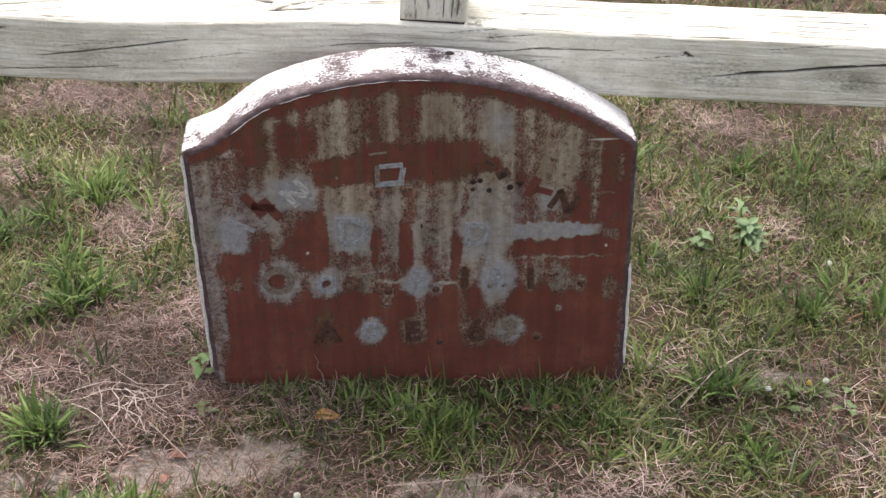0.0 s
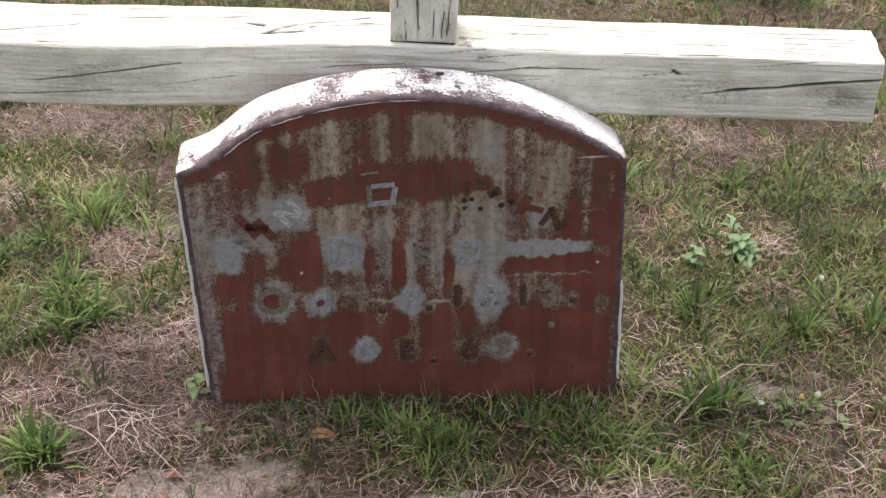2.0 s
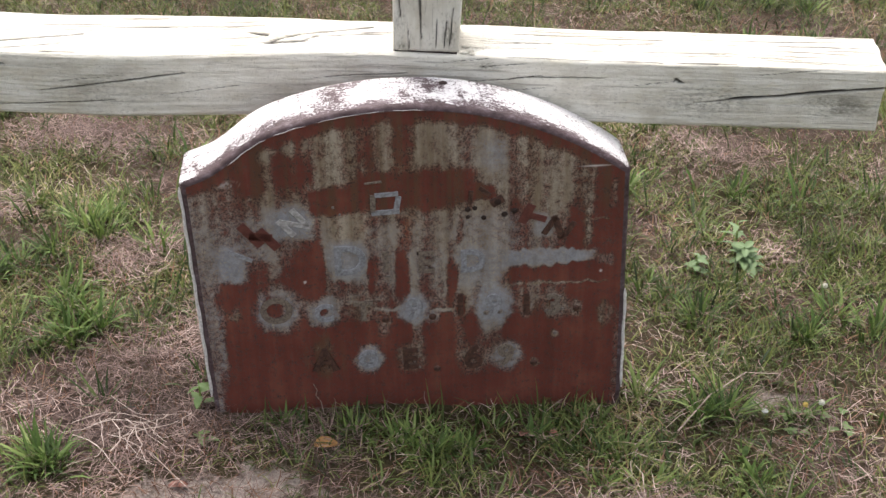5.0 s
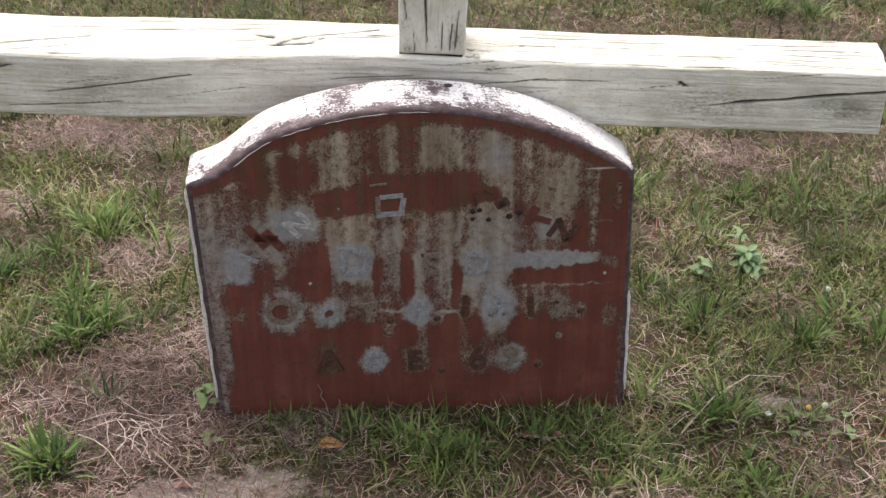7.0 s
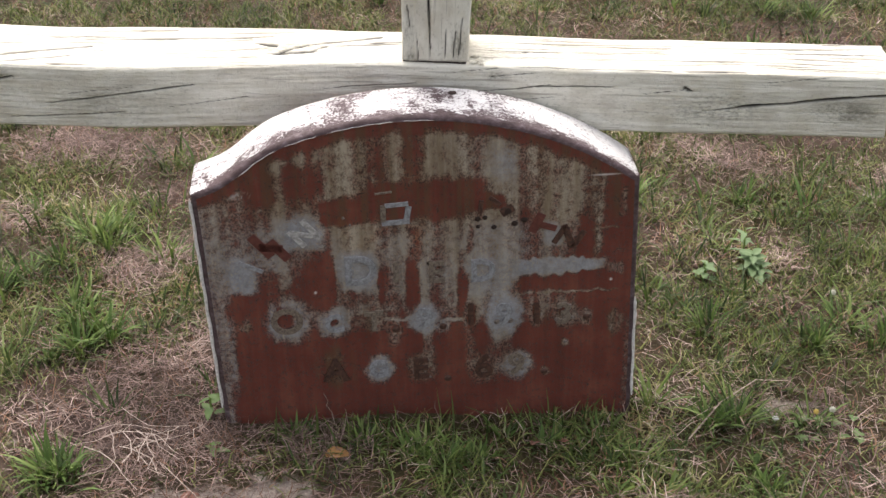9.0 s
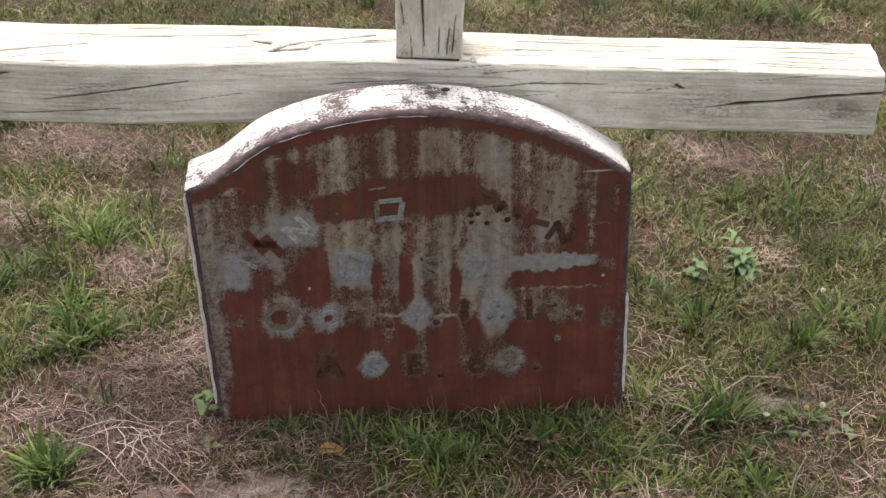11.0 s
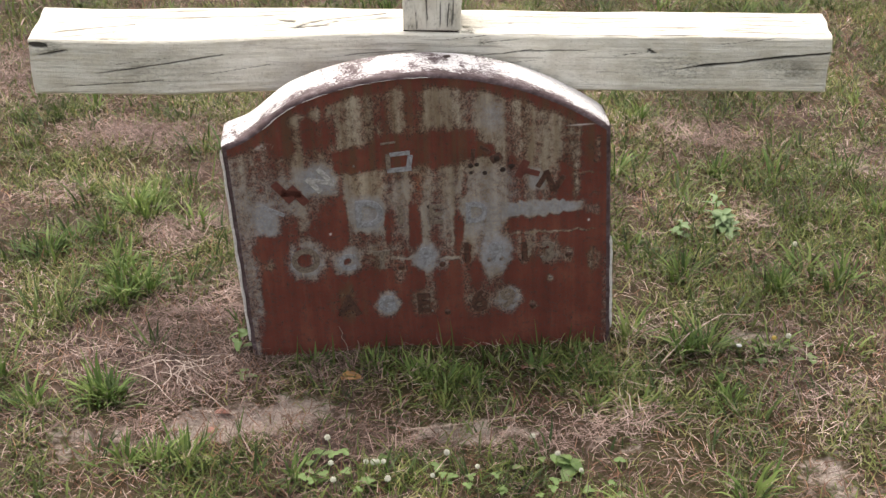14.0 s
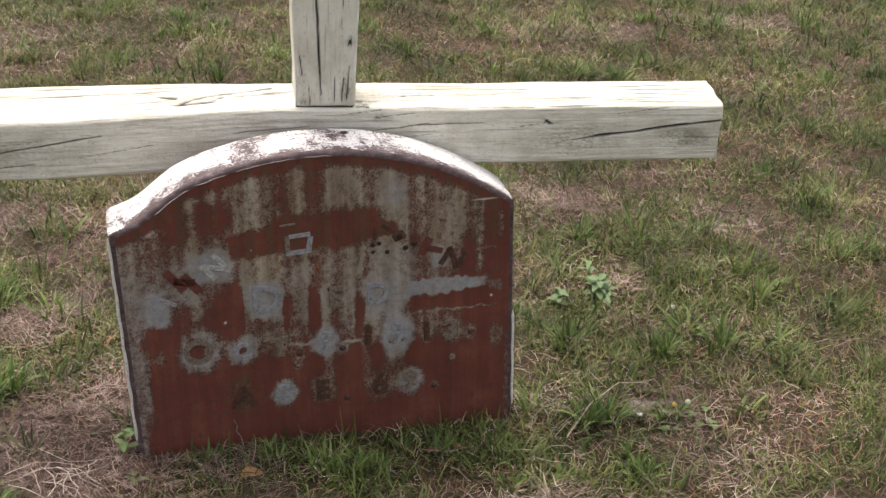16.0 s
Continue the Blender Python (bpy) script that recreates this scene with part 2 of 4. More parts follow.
STUD = make_plain("rusty_stud", srgb(58, 44, 39), srgb(140, 128, 121), 420)
# rust darkened by the shade inside holes and gaps
HOLE = make_plain("hole_shadowed_rust", srgb(34, 24, 22), srgb(52, 36, 30), 200)
GREEN = make_blade("green_grass", [(0.0, srgb(36, 45, 21)), (0.35, srgb(70, 84, 37)), (0.7, srgb(102, 112, 56)), (1.0, srgb(150, 144, 98))])
FRESH = make_blade("fresh_green_grass", [(0.0, srgb(32, 44, 21)), (0.45, srgb(60, 77, 36)), (1.0, srgb(108, 121, 69))])
DRY = make_blade("dry_grass", [(0.0, srgb(62, 48, 45)), (0.4, srgb(106, 87, 81)), (0.72, srgb(150, 128, 120)), (1.0, srgb(196, 176, 167))], 0.75, 0.12)
BRIGHT = make_blade("bright_green_grass", [(0.0, srgb(42, 58, 27)), (0.45, srgb(76, 99, 45)), (1.0, srgb(126, 142, 80))])
WITHERED = make_blade("withered_brown_grass", [(0.0, srgb(66, 44, 34)), (0.5, srgb(104, 74, 58)), (1.0, srgb(156, 122, 98))], 0.75, 0.15)
LEAF = make_blade("broad_leaf", [(0.0, srgb(78, 100, 54)), (0.5, srgb(108, 130, 80)), (1.0, srgb(142, 160, 118))])
PALE_LEAF = make_blade("pale_broad_leaf", [(0.0, srgb(86, 106, 70)), (0.5, srgb(114, 135, 96)), (1.0, srgb(148, 164, 130))])
DEAD = make_plain("dead_leaf", srgb(92, 58, 50), srgb(138, 96, 84), 90, 0.7)
FLOWER = make_plain("white_petals", srgb(150, 150, 134), srgb(198, 198, 184), 300, 0.7)
SEAM = make_plain("chalky_white_paint", srgb(168, 162, 158), srgb(226, 222, 220), 240, 0.7)
YELLOW = make_plain("yellow_petals", srgb(150, 126, 56), srgb(190, 168, 92), 300, 0.7)
STEM = make_plain("green_stem", srgb(86, 110, 46), srgb(120, 146, 70), 200)
STONE = make_plain("pale_pebble", srgb(170, 166, 166), srgb(222, 220, 222), 120, 0.8)


# ---- ground ----
def bare(x, y):
    n, k = fbm(x * 13 + 7, y * 13 + 3, 40) - 0.5, fbm(x * 17 + 2, y * 17 + 8, 44) - 0.5
    x, y = x + n * 0.10, y + k * 0.08
    m = 0 * x
    for cx, cy, rx, ry, k in ((-0.255, -0.315, 0.055, 0.035, 1.0), (-0.16, -0.275, 0.065, 0.028, 1.0), (-0.19, -0.31, 0.07, 0.025, 0.8), (0.11, -0.325, 0.12, 0.020, 0.75), (0.56, -0.065, 0.05, 0.030, 0.8), (0.87, 0.565, 0.08, 0.04, 0.6),
                              (-0.42, -0.37, 0.10, 0.05, 0.5), (0.33, -0.34, 0.1, 0.025, 0.3), (0.62, -0.40, 0.08, 0.05, 0.5), (-0.46, -0.20, 0.06, 0.03, 0.35)):
        m = np.maximum(m, k * blob(x, y, cx, cy, rx, ry, 0.5))
    return m


def hole(x, y):
    """The small dark hollow between the two sandy patches."""
    return blob(x, y, -0.215, -0.308, 0.014, 0.013, 0.6)


def brown(x, y):
    """Where dead thatch covers the ground."""
    n = fbm(x * 5 + 1, y * 5 + 9, 60) - 0.5
    gx, gy = x, y
    x, y = x + n * 0.14, y + n * 0.14
    m = 0 * x
    for cx, cy, rx, ry, k in ((-0.62, 0.65, 0.13, 0.07, 1.0), (-0.42, 0.24, 0.06, 0.07, 1.0), (-0.36, 0.32, 0.04, 0.06, 0.8), (-0.34, 0.0, 0.075, 0.11, 1.0), (-0.42, -0.15, 0.10, 0.05, 0.6), (-0.29, -0.19, 0.12, 0.09, 1.0), (-0.11, -0.19, 0.12, 0.05, 0.8),
                              (0.53, 0.70, 0.12, 0.08, 0.62), (0.41, -0.05, 0.035, 0.02, 0.5), (0.56, -0.07, 0.09, 0.05, 0.7), (0.62, -0.22, 0.10, 0.06, 0.45), (0.13, -0.31, 0.25, 0.04, 0.9), (-0.65, 0.42, 0.04, 0.05, 0.7), (-0.2, -0.33, 0.25, 0.07, 0.9)):
        m = np.maximum(m, k * blob(x, y, cx, cy, rx, ry, 0.5))
    for cx, cy, rx, ry, k in ((0.88, 0.57, 0.12, 0.06, 0.8), (-0.58, 1.69, 0.25, 0.12, 0.7), (0.87, 1.75, 0.3, 0.10, 0.6), (1.45, 1.88, 0.2, 0.1, 0.8), (-0.9, 0.95, 0.2, 0.16, 0.7), (0.3, 1.3, 0.3, 0.12, 0.3), (0.62, 0.33, 0.04, 0.05, 0.5)):
        m = np.maximum(m, k * blob(x, y, cx, cy, rx, ry, 0.5))
    return np.clip(m + 0.55 * (fbm(gx * 3.1, gy * 3.1, 80) - 0.5) + 0.05 - 0.35 * smooth(gx, 0.6, 0.95) * smooth(-gy, -1.2, -0.6) - 0.32 * smooth(gy, 0.75, 1.3) - 0.6 * lush(gx, gy), 0, 1)


def lush(x, y):
    """Where the grass grows thick and green."""
    x, y = x + 0.08 * (fbm(x * 9 + 2, y * 9, 64) - 0.5), y + 0.08 * (fbm(x * 9, y * 9 + 5, 65) - 0.5)
    m = 0 * x
    for cx, cy, rx, ry, k in ((-0.60, 0.20, 0.10, 0.11, 0.9), (-0.47, 0.08, 0.13, 0.08, 1.0), (-0.37, 0.13, 0.06, 0.05, 0.8), (-0.54, -0.02, 0.08, 0.05, 0.6), (-0.50, 0.37, 0.08, 0.07, 0.8), (-0.64, 0.50, 0.07, 0.05, 0.6), (-0.26, 0.42, 0.04, 0.04, 0.8), (0.48, 0.17, 0.06, 0.06, 0.7), (0.39, 0.05, 0.05, 0.08, 0.5), (0.62, 0.10, 0.11, 0.06, 0.8), (0.74, 0.18, 0.10, 0.16, 0.7),
                              (0.46, -0.09, 0.08, 0.05, 0.8), (0.34, -0.15, 0.12, 0.05, 0.7), (0.06, -0.20, 0.12, 0.045, 0.7), (0.58, 0.52, 0.08, 0.05, 0.5), (-0.44, -0.27, 0.05, 0.04, 0.9), (-0.32, -0.42, 0.10, 0.03, 0.8), (0.0, -0.45, 0.16, 0.04, 0.7), (0.45, -0.26, 0.16, 0.05, 0.6)):
        m = np.maximum(m, k * blob(x, y, cx, cy, rx, ry, 0.5))
    return m


def height(x, y):
    near = np.exp(-(x ** 2 + y ** 2) / 60.0)
    return 0.006 + near * (0.03 * (fbm(x * 2.2 + 3, y * 2.2, 20) - 0.5) + 0.012 * (fbm(x * 14, y * 14, 25) - 0.5)) - 0.006 * bare(x, y) - 0.011 * hole(x, y)


def make_ground():
    s = np.linspace(-1, 1, 321)
    a = np.sign(s) * (3.0 * np.abs(s) + 1500 * np.abs(s) ** 14)
    x, y = np.meshgrid(a + 0.15, a + 0.4, indexing="xy")
    mesh = grid_mesh("ground", np.stack([x, y, height(x, y)], -1))
    value(mesh, "bare", bare(x, y))
    mesh.materials.append(SOIL)
    return tagged(new("ground", mesh), "sandy soil under thin lawn and dead thatch", "ground", kind="structure")


make_ground()


# ---- timber cross ----
def timber(name, x0, x1, d, h, corner, cracks, patches, seed, bend=None, along=240, across=64, swap=False):
    """A weathered beam along local x; its front face is y = 0 and its top z = h. Cracks: face, start and end (along, across), half-width."""
    half = lambda n, a, b: np.linspace(a, b, n, endpoint=False)
    k = across
    loop = np.concatenate([
        np.stack([np.zeros(k), half(k, 0, h)], -1),          # front, going up
        np.stack([half(k, 0, d), np.full(k, h)], -1),        # top, going back
        np.stack([np.full(k, d), half(k, h, 0)], -1),        # back
        np.stack([half(k, d, 0), np.zeros(k)], -1)])         # underside
    inner = np.clip(loop, [corner, corner], [d - corner, h - corner])
    out = loop - inner
    dist = np.linalg.norm(out, axis=1, keepdims=True)
    loop = inner + np.where(dist > 1e-9, out / np.maximum(dist, 1e-9) * corner, 0)
    normal = loop - np.array([d / 2, h / 2])
    normal = np.where(np.abs(loop - inner) > 1e-9, out / np.maximum(dist, 1e-9), 0)
    n = along
    xs = np.linspace(x0, x1, n)
    X = np.repeat(xs[:, None], len(loop), 1)
    face = np.repeat(np.arange(4), k)[None, :].repeat(n, 0)
    t = np.where(face % 2 == 0, loop[:, 1][None], loop[:, 0][None]) + 0 * X
    arc = np.arange(len(loop))[None, :] / len(loop) * 2 * (d + h)
    rough = 0.0050 * (fbm(X * 7, arc * 22, seed) - 0.5) + 0.0016 * (fbm(X * 9, arc * 260, seed + 9) - 0.5)
    crack, stain = 0 * X, 0 * X
    depth = 0 * X
    for f, xa, ta, xb, tb, w in cracks:
        s = np.clip((X - xa) / (xb - xa), 0, 1)
        line = ta + (tb - ta) * s + 0.0035 * (fbm(X * 22, X * 0 + ta * 50, seed + 30) - 0.5)
        inside = (X > min(xa, xb)) & (X < max(xa, xb)) & (face == f)
        wide = w * np.clip(4 * s * (1.35 - s), 0.15, 1) * (0.7 + 0.6 * vnoise(X * 70, X * 0 + 2, seed))
        c = np.where(inside, np.clip(1.6 - np.abs(t - line) / wide, 0, 1), 0)
        crack, depth = np.maximum(crack, c), np.maximum(depth, c * (min(4 * w, 0.006) if f == 0 else 0.0022))
    for f, cx, ct, rx, rt, amount in patches:
        b = np.where(face == f, blob(X + 0.02 * (fbm(X * 30, t * 90, seed + 3) - 0.5), t, cx, ct, rx, rt, 0.5), 0)
        if amount > 1:
            crack = np.maximum(crack, np.where(b > 0.5, 0.9, 0)); depth = np.maximum(depth, np.where(b > 0.5, 0.004, 0))
        else:
            stain = np.maximum(stain, b * amount)
    off = rough - depth
    Y = loop[None, :, 0] + normal[None, :, 0] * off
    Z = loop[None, :, 1] + normal[None, :, 1] * off
    # sawn ends: a little uneven, closed by shrinking rings
    skew = 0.006 * (fbm(Y * 30, Z * 30, seed + 50) - 0.5) + 0.05 * (Y - d / 2) * (1 if seed % 2 else -1)
    endish = np.clip(1 - np.minimum(X - x0, x1 - X) / 0.06, 0, 1)
    X = X + skew * endish
    co = np.stack([X, Y, Z], -1)
    if bend is not None:
        dy, dz, dd, drop = bend(xs)
        co[:, :, 2] += drop[:, None] * (1 - co[:, :, 1] / d)
        co[:, :, 1] = dy[:, None] + co[:, :, 1] * dd[:, None]
        co[:, :, 2] += dz[:, None]
    rings_a, rings_b = [], []
    for q in (0.9, 0.6, 0.3, 0.0):
        for ring, store, way in ((co[0], rings_a, -1), (co[-1], rings_b, 1)):
            mid = ring.mean(0)
            r = mid + (ring - mid) * q
            r[:, 0] += 0.0015 * way * (1 - (2 * q - 1) ** 2) + 0.003 * (vnoise(r[:, 1] * 160, r[:, 2] * 90, seed) - 0.5)
            store.append(r)
    full = np.concatenate([np.array(rings_a[::-1]), co, np.array(rings_b)], 0)
    pad = np.zeros((4, len(loop)))
    if swap:        # stand it upright: local x becomes z, the top becomes the left side
        full = np.stack([full[..., 2], full[..., 1], full[..., 0]], -1)
    mesh = grid_mesh(name, full[:, ::-1] if not swap else full, closed=True)
    order = slice(None, None, -1) if not swap else slice(None)
    value(mesh, "crack", np.concatenate([pad, crack, pad], 0)[:, order])
    value(mesh, "stain", np.concatenate([pad + 0.25, stain, pad + 0.25], 0)[:, order])
    return mesh


def make_cross():
    cross = tagged(new("wooden_cross"), "weathered white-painted timber cross behind the gravestone", "cross")
    cross.location = (0.042, 0.05, 0.0)
    low = lambda xs: (0 * xs, 0.400 + 0.003 * smooth(xs, 0.2, 0.6), 1 - 0.17 * smooth(-xs, 0.08, 0.56), -0.021 * smooth(-xs, -0.02, 0.42))
    cracks = [(0, 0.395, 0.034, 0.632, 0.063, 0.0013), (0, -0.475, 0.034, -0.267, 0.063, 0.0008), (0, -0.52, 0.012, -0.36, 0.026, 0.0006),
              (0, -0.55, 0.062, -0.50, 0.071, 0.0012), (0, -0.1, 0.052, 0.02, 0.060, 0.0004), (0, 0.16, 0.06, 0.27, 0.064, 0.0006),
              (1, -0.54, 0.022, -0.405, 0.056, 0.0026), (1, -0.53, 0.006, -0.43, 0.030, 0.0018), (1, -0.168, 0.028, -0.122, 0.056, 0.0022), (1, -0.128, 0.053, -0.03, 0.083, 0.0020), (1, -0.125, 0.030, -0.098, 0.051, 0.0020), (1, -0.102, 0.049, -0.005, 0.063, 0.0020),
              (1, -0.192, 0.060, -0.165, 0.052, 0.0030), (1, -0.175, 0.030, -0.110, 0.035, 0.0018),
              (1, -0.05, 0.062, 0.0, 0.072, 0.0018), (1, 0.10, 0.045, 0.34, 0.06, 0.0014), (1, 0.12, 0.074, 0.30, 0.082, 0.0018), (1, 0.1, 0.092, 0.4, 0.094, 0.0015),
              (1, 0.09, 0.030, 0.16, 0.028, 0.0018), (1, 0.38, 0.06, 0.60, 0.066, 0.0015), (1, 0.3, 0.02, 0.5, 0.028, 0.0014), (1, -0.5, 0.07, -0.2, 0.076, 0.0015), (1, 0.45, 0.08, 0.62, 0.086, 0.0015), (1, -0.42, 0.09, -0.3, 0.094, 0.0016)]
    cracks = [(f, xa, ta, xb, tb, w * 0.55 if f == 1 and not -0.22 < xa < 0 else w) for f, xa, ta, xb, tb, w in cracks]
    grain = random.Random(5)
    for k in range(34):
        xa, ta, ln = grain.uniform(0.09, 0.55), grain.uniform(0.004, 0.102), grain.uniform(0.05, 0.22)
        cracks.append((1, xa, ta, min(xa + ln, 0.626), ta + grain.uniform(-0.002, 0.005), grain.uniform(0.0004, 0.0009)))
    for k in range(12):
        xa, ta, ln = grain.uniform(-0.55, -0.12), grain.uniform(0.004, 0.09), grain.uniform(0.03, 0.12)
        cracks.append((1, xa, ta, xa + ln, ta + grain.uniform(-0.002, 0.006), grain.uniform(0.0004, 0.0008)))
    for k in range(9):
        xa, ta, ln = grain.uniform(-0.55, 0.5), grain.uniform(0.01, 0.08), grain.uniform(0.03, 0.12)
        cracks.append((0, xa, ta, xa + ln, ta + 0.12 * ln, grain.uniform(0.0002, 0.0004)))
    patches = [(0, 0.371, 0.063, 0.004, 0.004, 2), (0, 0.41, 0.038, 0.05, 0.02, 0.85), (0, 0.57, 0.035, 0.05, 0.016, 0.8), (0, 0.12, 0.074, 0.014, 0.006, 0.9),
               (0, -0.36, 0.04, 0.08, 0.03, 0.35), (0, -0.53, 0.074, 0.025, 0.010, 1.0), (0, -0.545, 0.079, 0.016, 0.005, 2), (0, 0.0, 0.03, 0.2, 0.03, 0.2), (0, 0.25, 0.03, 0.1, 0.03, 0.2),
               (1, 0.15, 0.05, 0.07, 0.035, 0.35), (1, -0.14, 0.045, 0.06, 0.02, 0.5), (1, 0.105, 0.02, 0.02, 0.012, 0.8)]
    shift = Matrix.Translation((-0.042, -0.05, 0))
    beam = timber("crossbeam", -0.556, 0.631, 0.106, 0.087, 0.006, cracks, patches, 11, low, 290, 100)
    beam.transform(shift)
    part("crossbeam", beam, WOOD, cross)
    # the upper post: narrow at its foot; along is height, front face across is x
    taper = lambda zs: (0.004 + 0 * zs, -0.002 - 0.001 * smooth(zs, 0.5, 0.65) - 0.0 * zs, 1 + 0 * zs, 0 * zs)
    pcr = [(0, 0.489, 0.040, 0.80, 0.026, 0.0012), (0, 0.489, 0.058, 0.535, 0.059, 0.0005), (0, 0.489, 0.069, 0.53, 0.071, 0.0006),
           (0, 0.495, 0.077, 0.55, 0.079, 0.0006), (0, 0.53, 0.012, 0.565, 0.008, 0.0006), (0, 0.49, 0.022, 0.515, 0.021, 0.0004), (0, 0.6, 0.068, 0.68, 0.07, 0.0003)]
    ppa = [(0, 0.584, 0.080, 0.009, 0.006, 1.0), (0, 0.584, 0.080, 0.004, 0.003, 2), (0, 0.515, 0.076, 0.02, 0.008, 0.8), (0, 0.53, 0.01, 0.02, 0.007, 0.6), (0, 0.497, 0.012, 0.006, 0.006, 0.8)]
    post = timber("upper_post", 0.4885, 0.93, 0.092, 0.090, 0.004, pcr, ppa, 14, taper, 120, 64, swap=True)
    z = np.zeros(len(post.vertices) * 3)
    post.vertices.foreach_get("co", z)
    z = z.reshape(-1, 3)
    z[:, 0] = 0.044 + (z[:, 0] - 0.044) * (0.93 + 0.11 * smooth(z[:, 2], 0.47, 0.68))
    post.vertices.foreach_set("co", z.reshape(-1))
    post.transform(shift)
    part("upper_post", post, UPRIGHT, cross)
    # solid dark strip in the joint; the gap's shade is in its colour
    gap = bmesh.new()
    bmesh.ops.create_cube(gap, size=1.0, matrix=Matrix.Translation((0.0005, 0.0005, 0.4865)) @ Matrix.Diagonal((0.081, 0.088, 0.0056, 1)))
    part("joint", gap, HOLE, cross, "dark strip in the joint under the post, gap shade in its colour")
    for cx, cy, r in ((0.050, -0.043, 0.0045), (0.056, -0.038, 0.006), (0.060, -0.046, 0.0035), (0.052, -0.022, 0.005)):
        chip = bmesh.new()
        bmesh.ops.create_icosphere(chip, subdivisions=1, radius=r, matrix=Matrix.Translation((cx, cy, 0.4885)) @ Matrix.Diagonal((1.3, 0.9, 0.6, 1)))
        part("loose_chip", chip, UPRIGHT, cross)
    foot = timber("lower_post", -0.12, 0.398, 0.088, 0.086, 0.004, [], [], 18, None, 40, 12, swap=True)
    foot.transform(Matrix.Translation((0.0, 0.012, 0)) @ shift)
    part("lower_post", foot, UPRIGHT, cross)


make_cross()


# ---- gravestone ----
HALF, APEX, MIDDLE, RADIUS, FOOT, THICK = 0.283, 0.4695, -0.012, 0.47, -0.06, 0.088


def crown(u, inset=0.0):
    """The arch, with the dent that flattens one shoulder."""
    return APEX - RADIUS + np.sqrt(np.maximum((RADIUS - inset) ** 2 - (u - MIDDLE) ** 2, 0)) - 0.015 * np.exp(-((u + 0.243) / 0.040) ** 2)


def flare(u, w):
    """The sides lean: wider at one shoulder, wider at the other foot."""
    k = np.clip(u / HALF, -1, 1)
    return u + np.where(k < 0, k * (0.004 - 0.007 * (1 - w / 0.38)), -k * (0.006 - 0.005 * (1 - w / 0.38)))


def outline(inset):
    """Points up one side, over the crown and down the other."""
    h = HALF - inset
    left_top, right_top = crown(np.array([-h, h]), inset)
    left = np.stack([np.full(24, -h), np.linspace(FOOT, left_top, 24)], -1)
    us = np.linspace(-h, h, 120)[1:-1]
    arc = np.stack([us, crown(us, inset)], -1)
    right = np.stack([np.full(24, h), np.linspace(right_top, FOOT, 24)], -1)
    o = np.concatenate([left, arc, right], 0)
    return np.stack([flare(o[:, 0], o[:, 1]), o[:, 1]], -1)


def letter_mesh(text, size, depth):
    cu = bpy.data.curves.new("letter", "FONT")
    cu.body, cu.size, cu.extrude, cu.align_x, cu.align_y = text, size, depth, "CENTER", "CENTER"
    cu.bevel_depth, cu.offset = 0.0003, 0.0012
    cu.resolution_u = 4
    ob = bpy.data.objects.new("letter", cu)
    mesh = bpy.data.meshes.new_from_object(ob)
    bpy.data.objects.remove(ob)
    bpy.data.curves.remove(cu)
    return mesh


def bar_bm(w, h, d=0.0016):
    bm = bmesh.new()
    bmesh.ops.create_cube(bm, size=1.0)
    bmesh.ops.scale(bm, vec=(w, h, d), verts=bm.verts)
    bmesh.ops.bevel(bm, geom=bm.edges[:], offset=0.0005, segments=1, affect="EDGES")
    return bm


def disc_bm(r, d):
    bm = bmesh.new()
    bmesh.ops.create_uvsphere(bm, u_segments=10, v_segments=6, radius=r)
    bmesh.ops.scale(bm, vec=(1, 1, d / r), verts=bm.verts)
    return bm


def patch(U, W, cu, cw, ru, rw, soft, power=4):
    """1 inside a rounded rectangle, falling to 0 round its edge."""
    d = (np.abs((U - cu) / ru) ** power + np.abs((W - cw) / rw) ** power) ** (1 / power)
    return smooth(-d, -1 - soft, -1 + soft)


# zinc left on the front sheet: middle (across, up), half-size, how whole it is, how tan
ARCH = ((-0.258, 0.322, 0.028, 0.058, 0.48, 0.7), (-0.211, 0.316, 0.0213, 0.031, 0.46, 0.7), (-0.109, 0.406, 0.0135, 0.043, 0.44, 1.0), (-0.078, 0.406, 0.009, 0.041, 0.34, 1.0),
        (-0.034, 0.419, 0.0105, 0.034, 0.46, 1.0), (0.04, 0.415, 0.028, 0.040, 0.50, 0.85), (0.097, 0.396, 0.025, 0.047, 0.54, 0.7), (0.105, 0.398, 0.015, 0.0187, 0.75, 0.3),
        (0.137, 0.382, 0.0119, 0.044, 0.44, 0.9), (0.18, 0.351, 0.020, 0.055, 0.46, 0.9), (0.225, 0.304, 0.006, 0.059, 0.36, 0.9), (-0.154, 0.344, 0.0248, 0.014, 0.30, 0.9), (-0.204, 0.344, 0.0106, 0.0183, 0.36, 0.9))
BARE_RUST = ((-0.200, 0.380, 0.018, 0.024, -0.2), (-0.150, 0.384, 0.026, 0.024, -0.12), (-0.096, 0.34, 0.0314, 0.0189, -0.35), (0.004, 0.352, 0.0754, 0.027, -0.35), (0.085, 0.343, 0.02, 0.011, -0.3),
             (-0.008, 0.422, 0.014, 0.039, -0.2), (-0.056, 0.414, 0.008, 0.0274, 0.05), (0.245, 0.322, 0.011, 0.08, -0.1), (0.274, 0.249, 0.010, 0.118, -0.25), (0.152, 0.383, 0.0064, 0.038, 0.1))
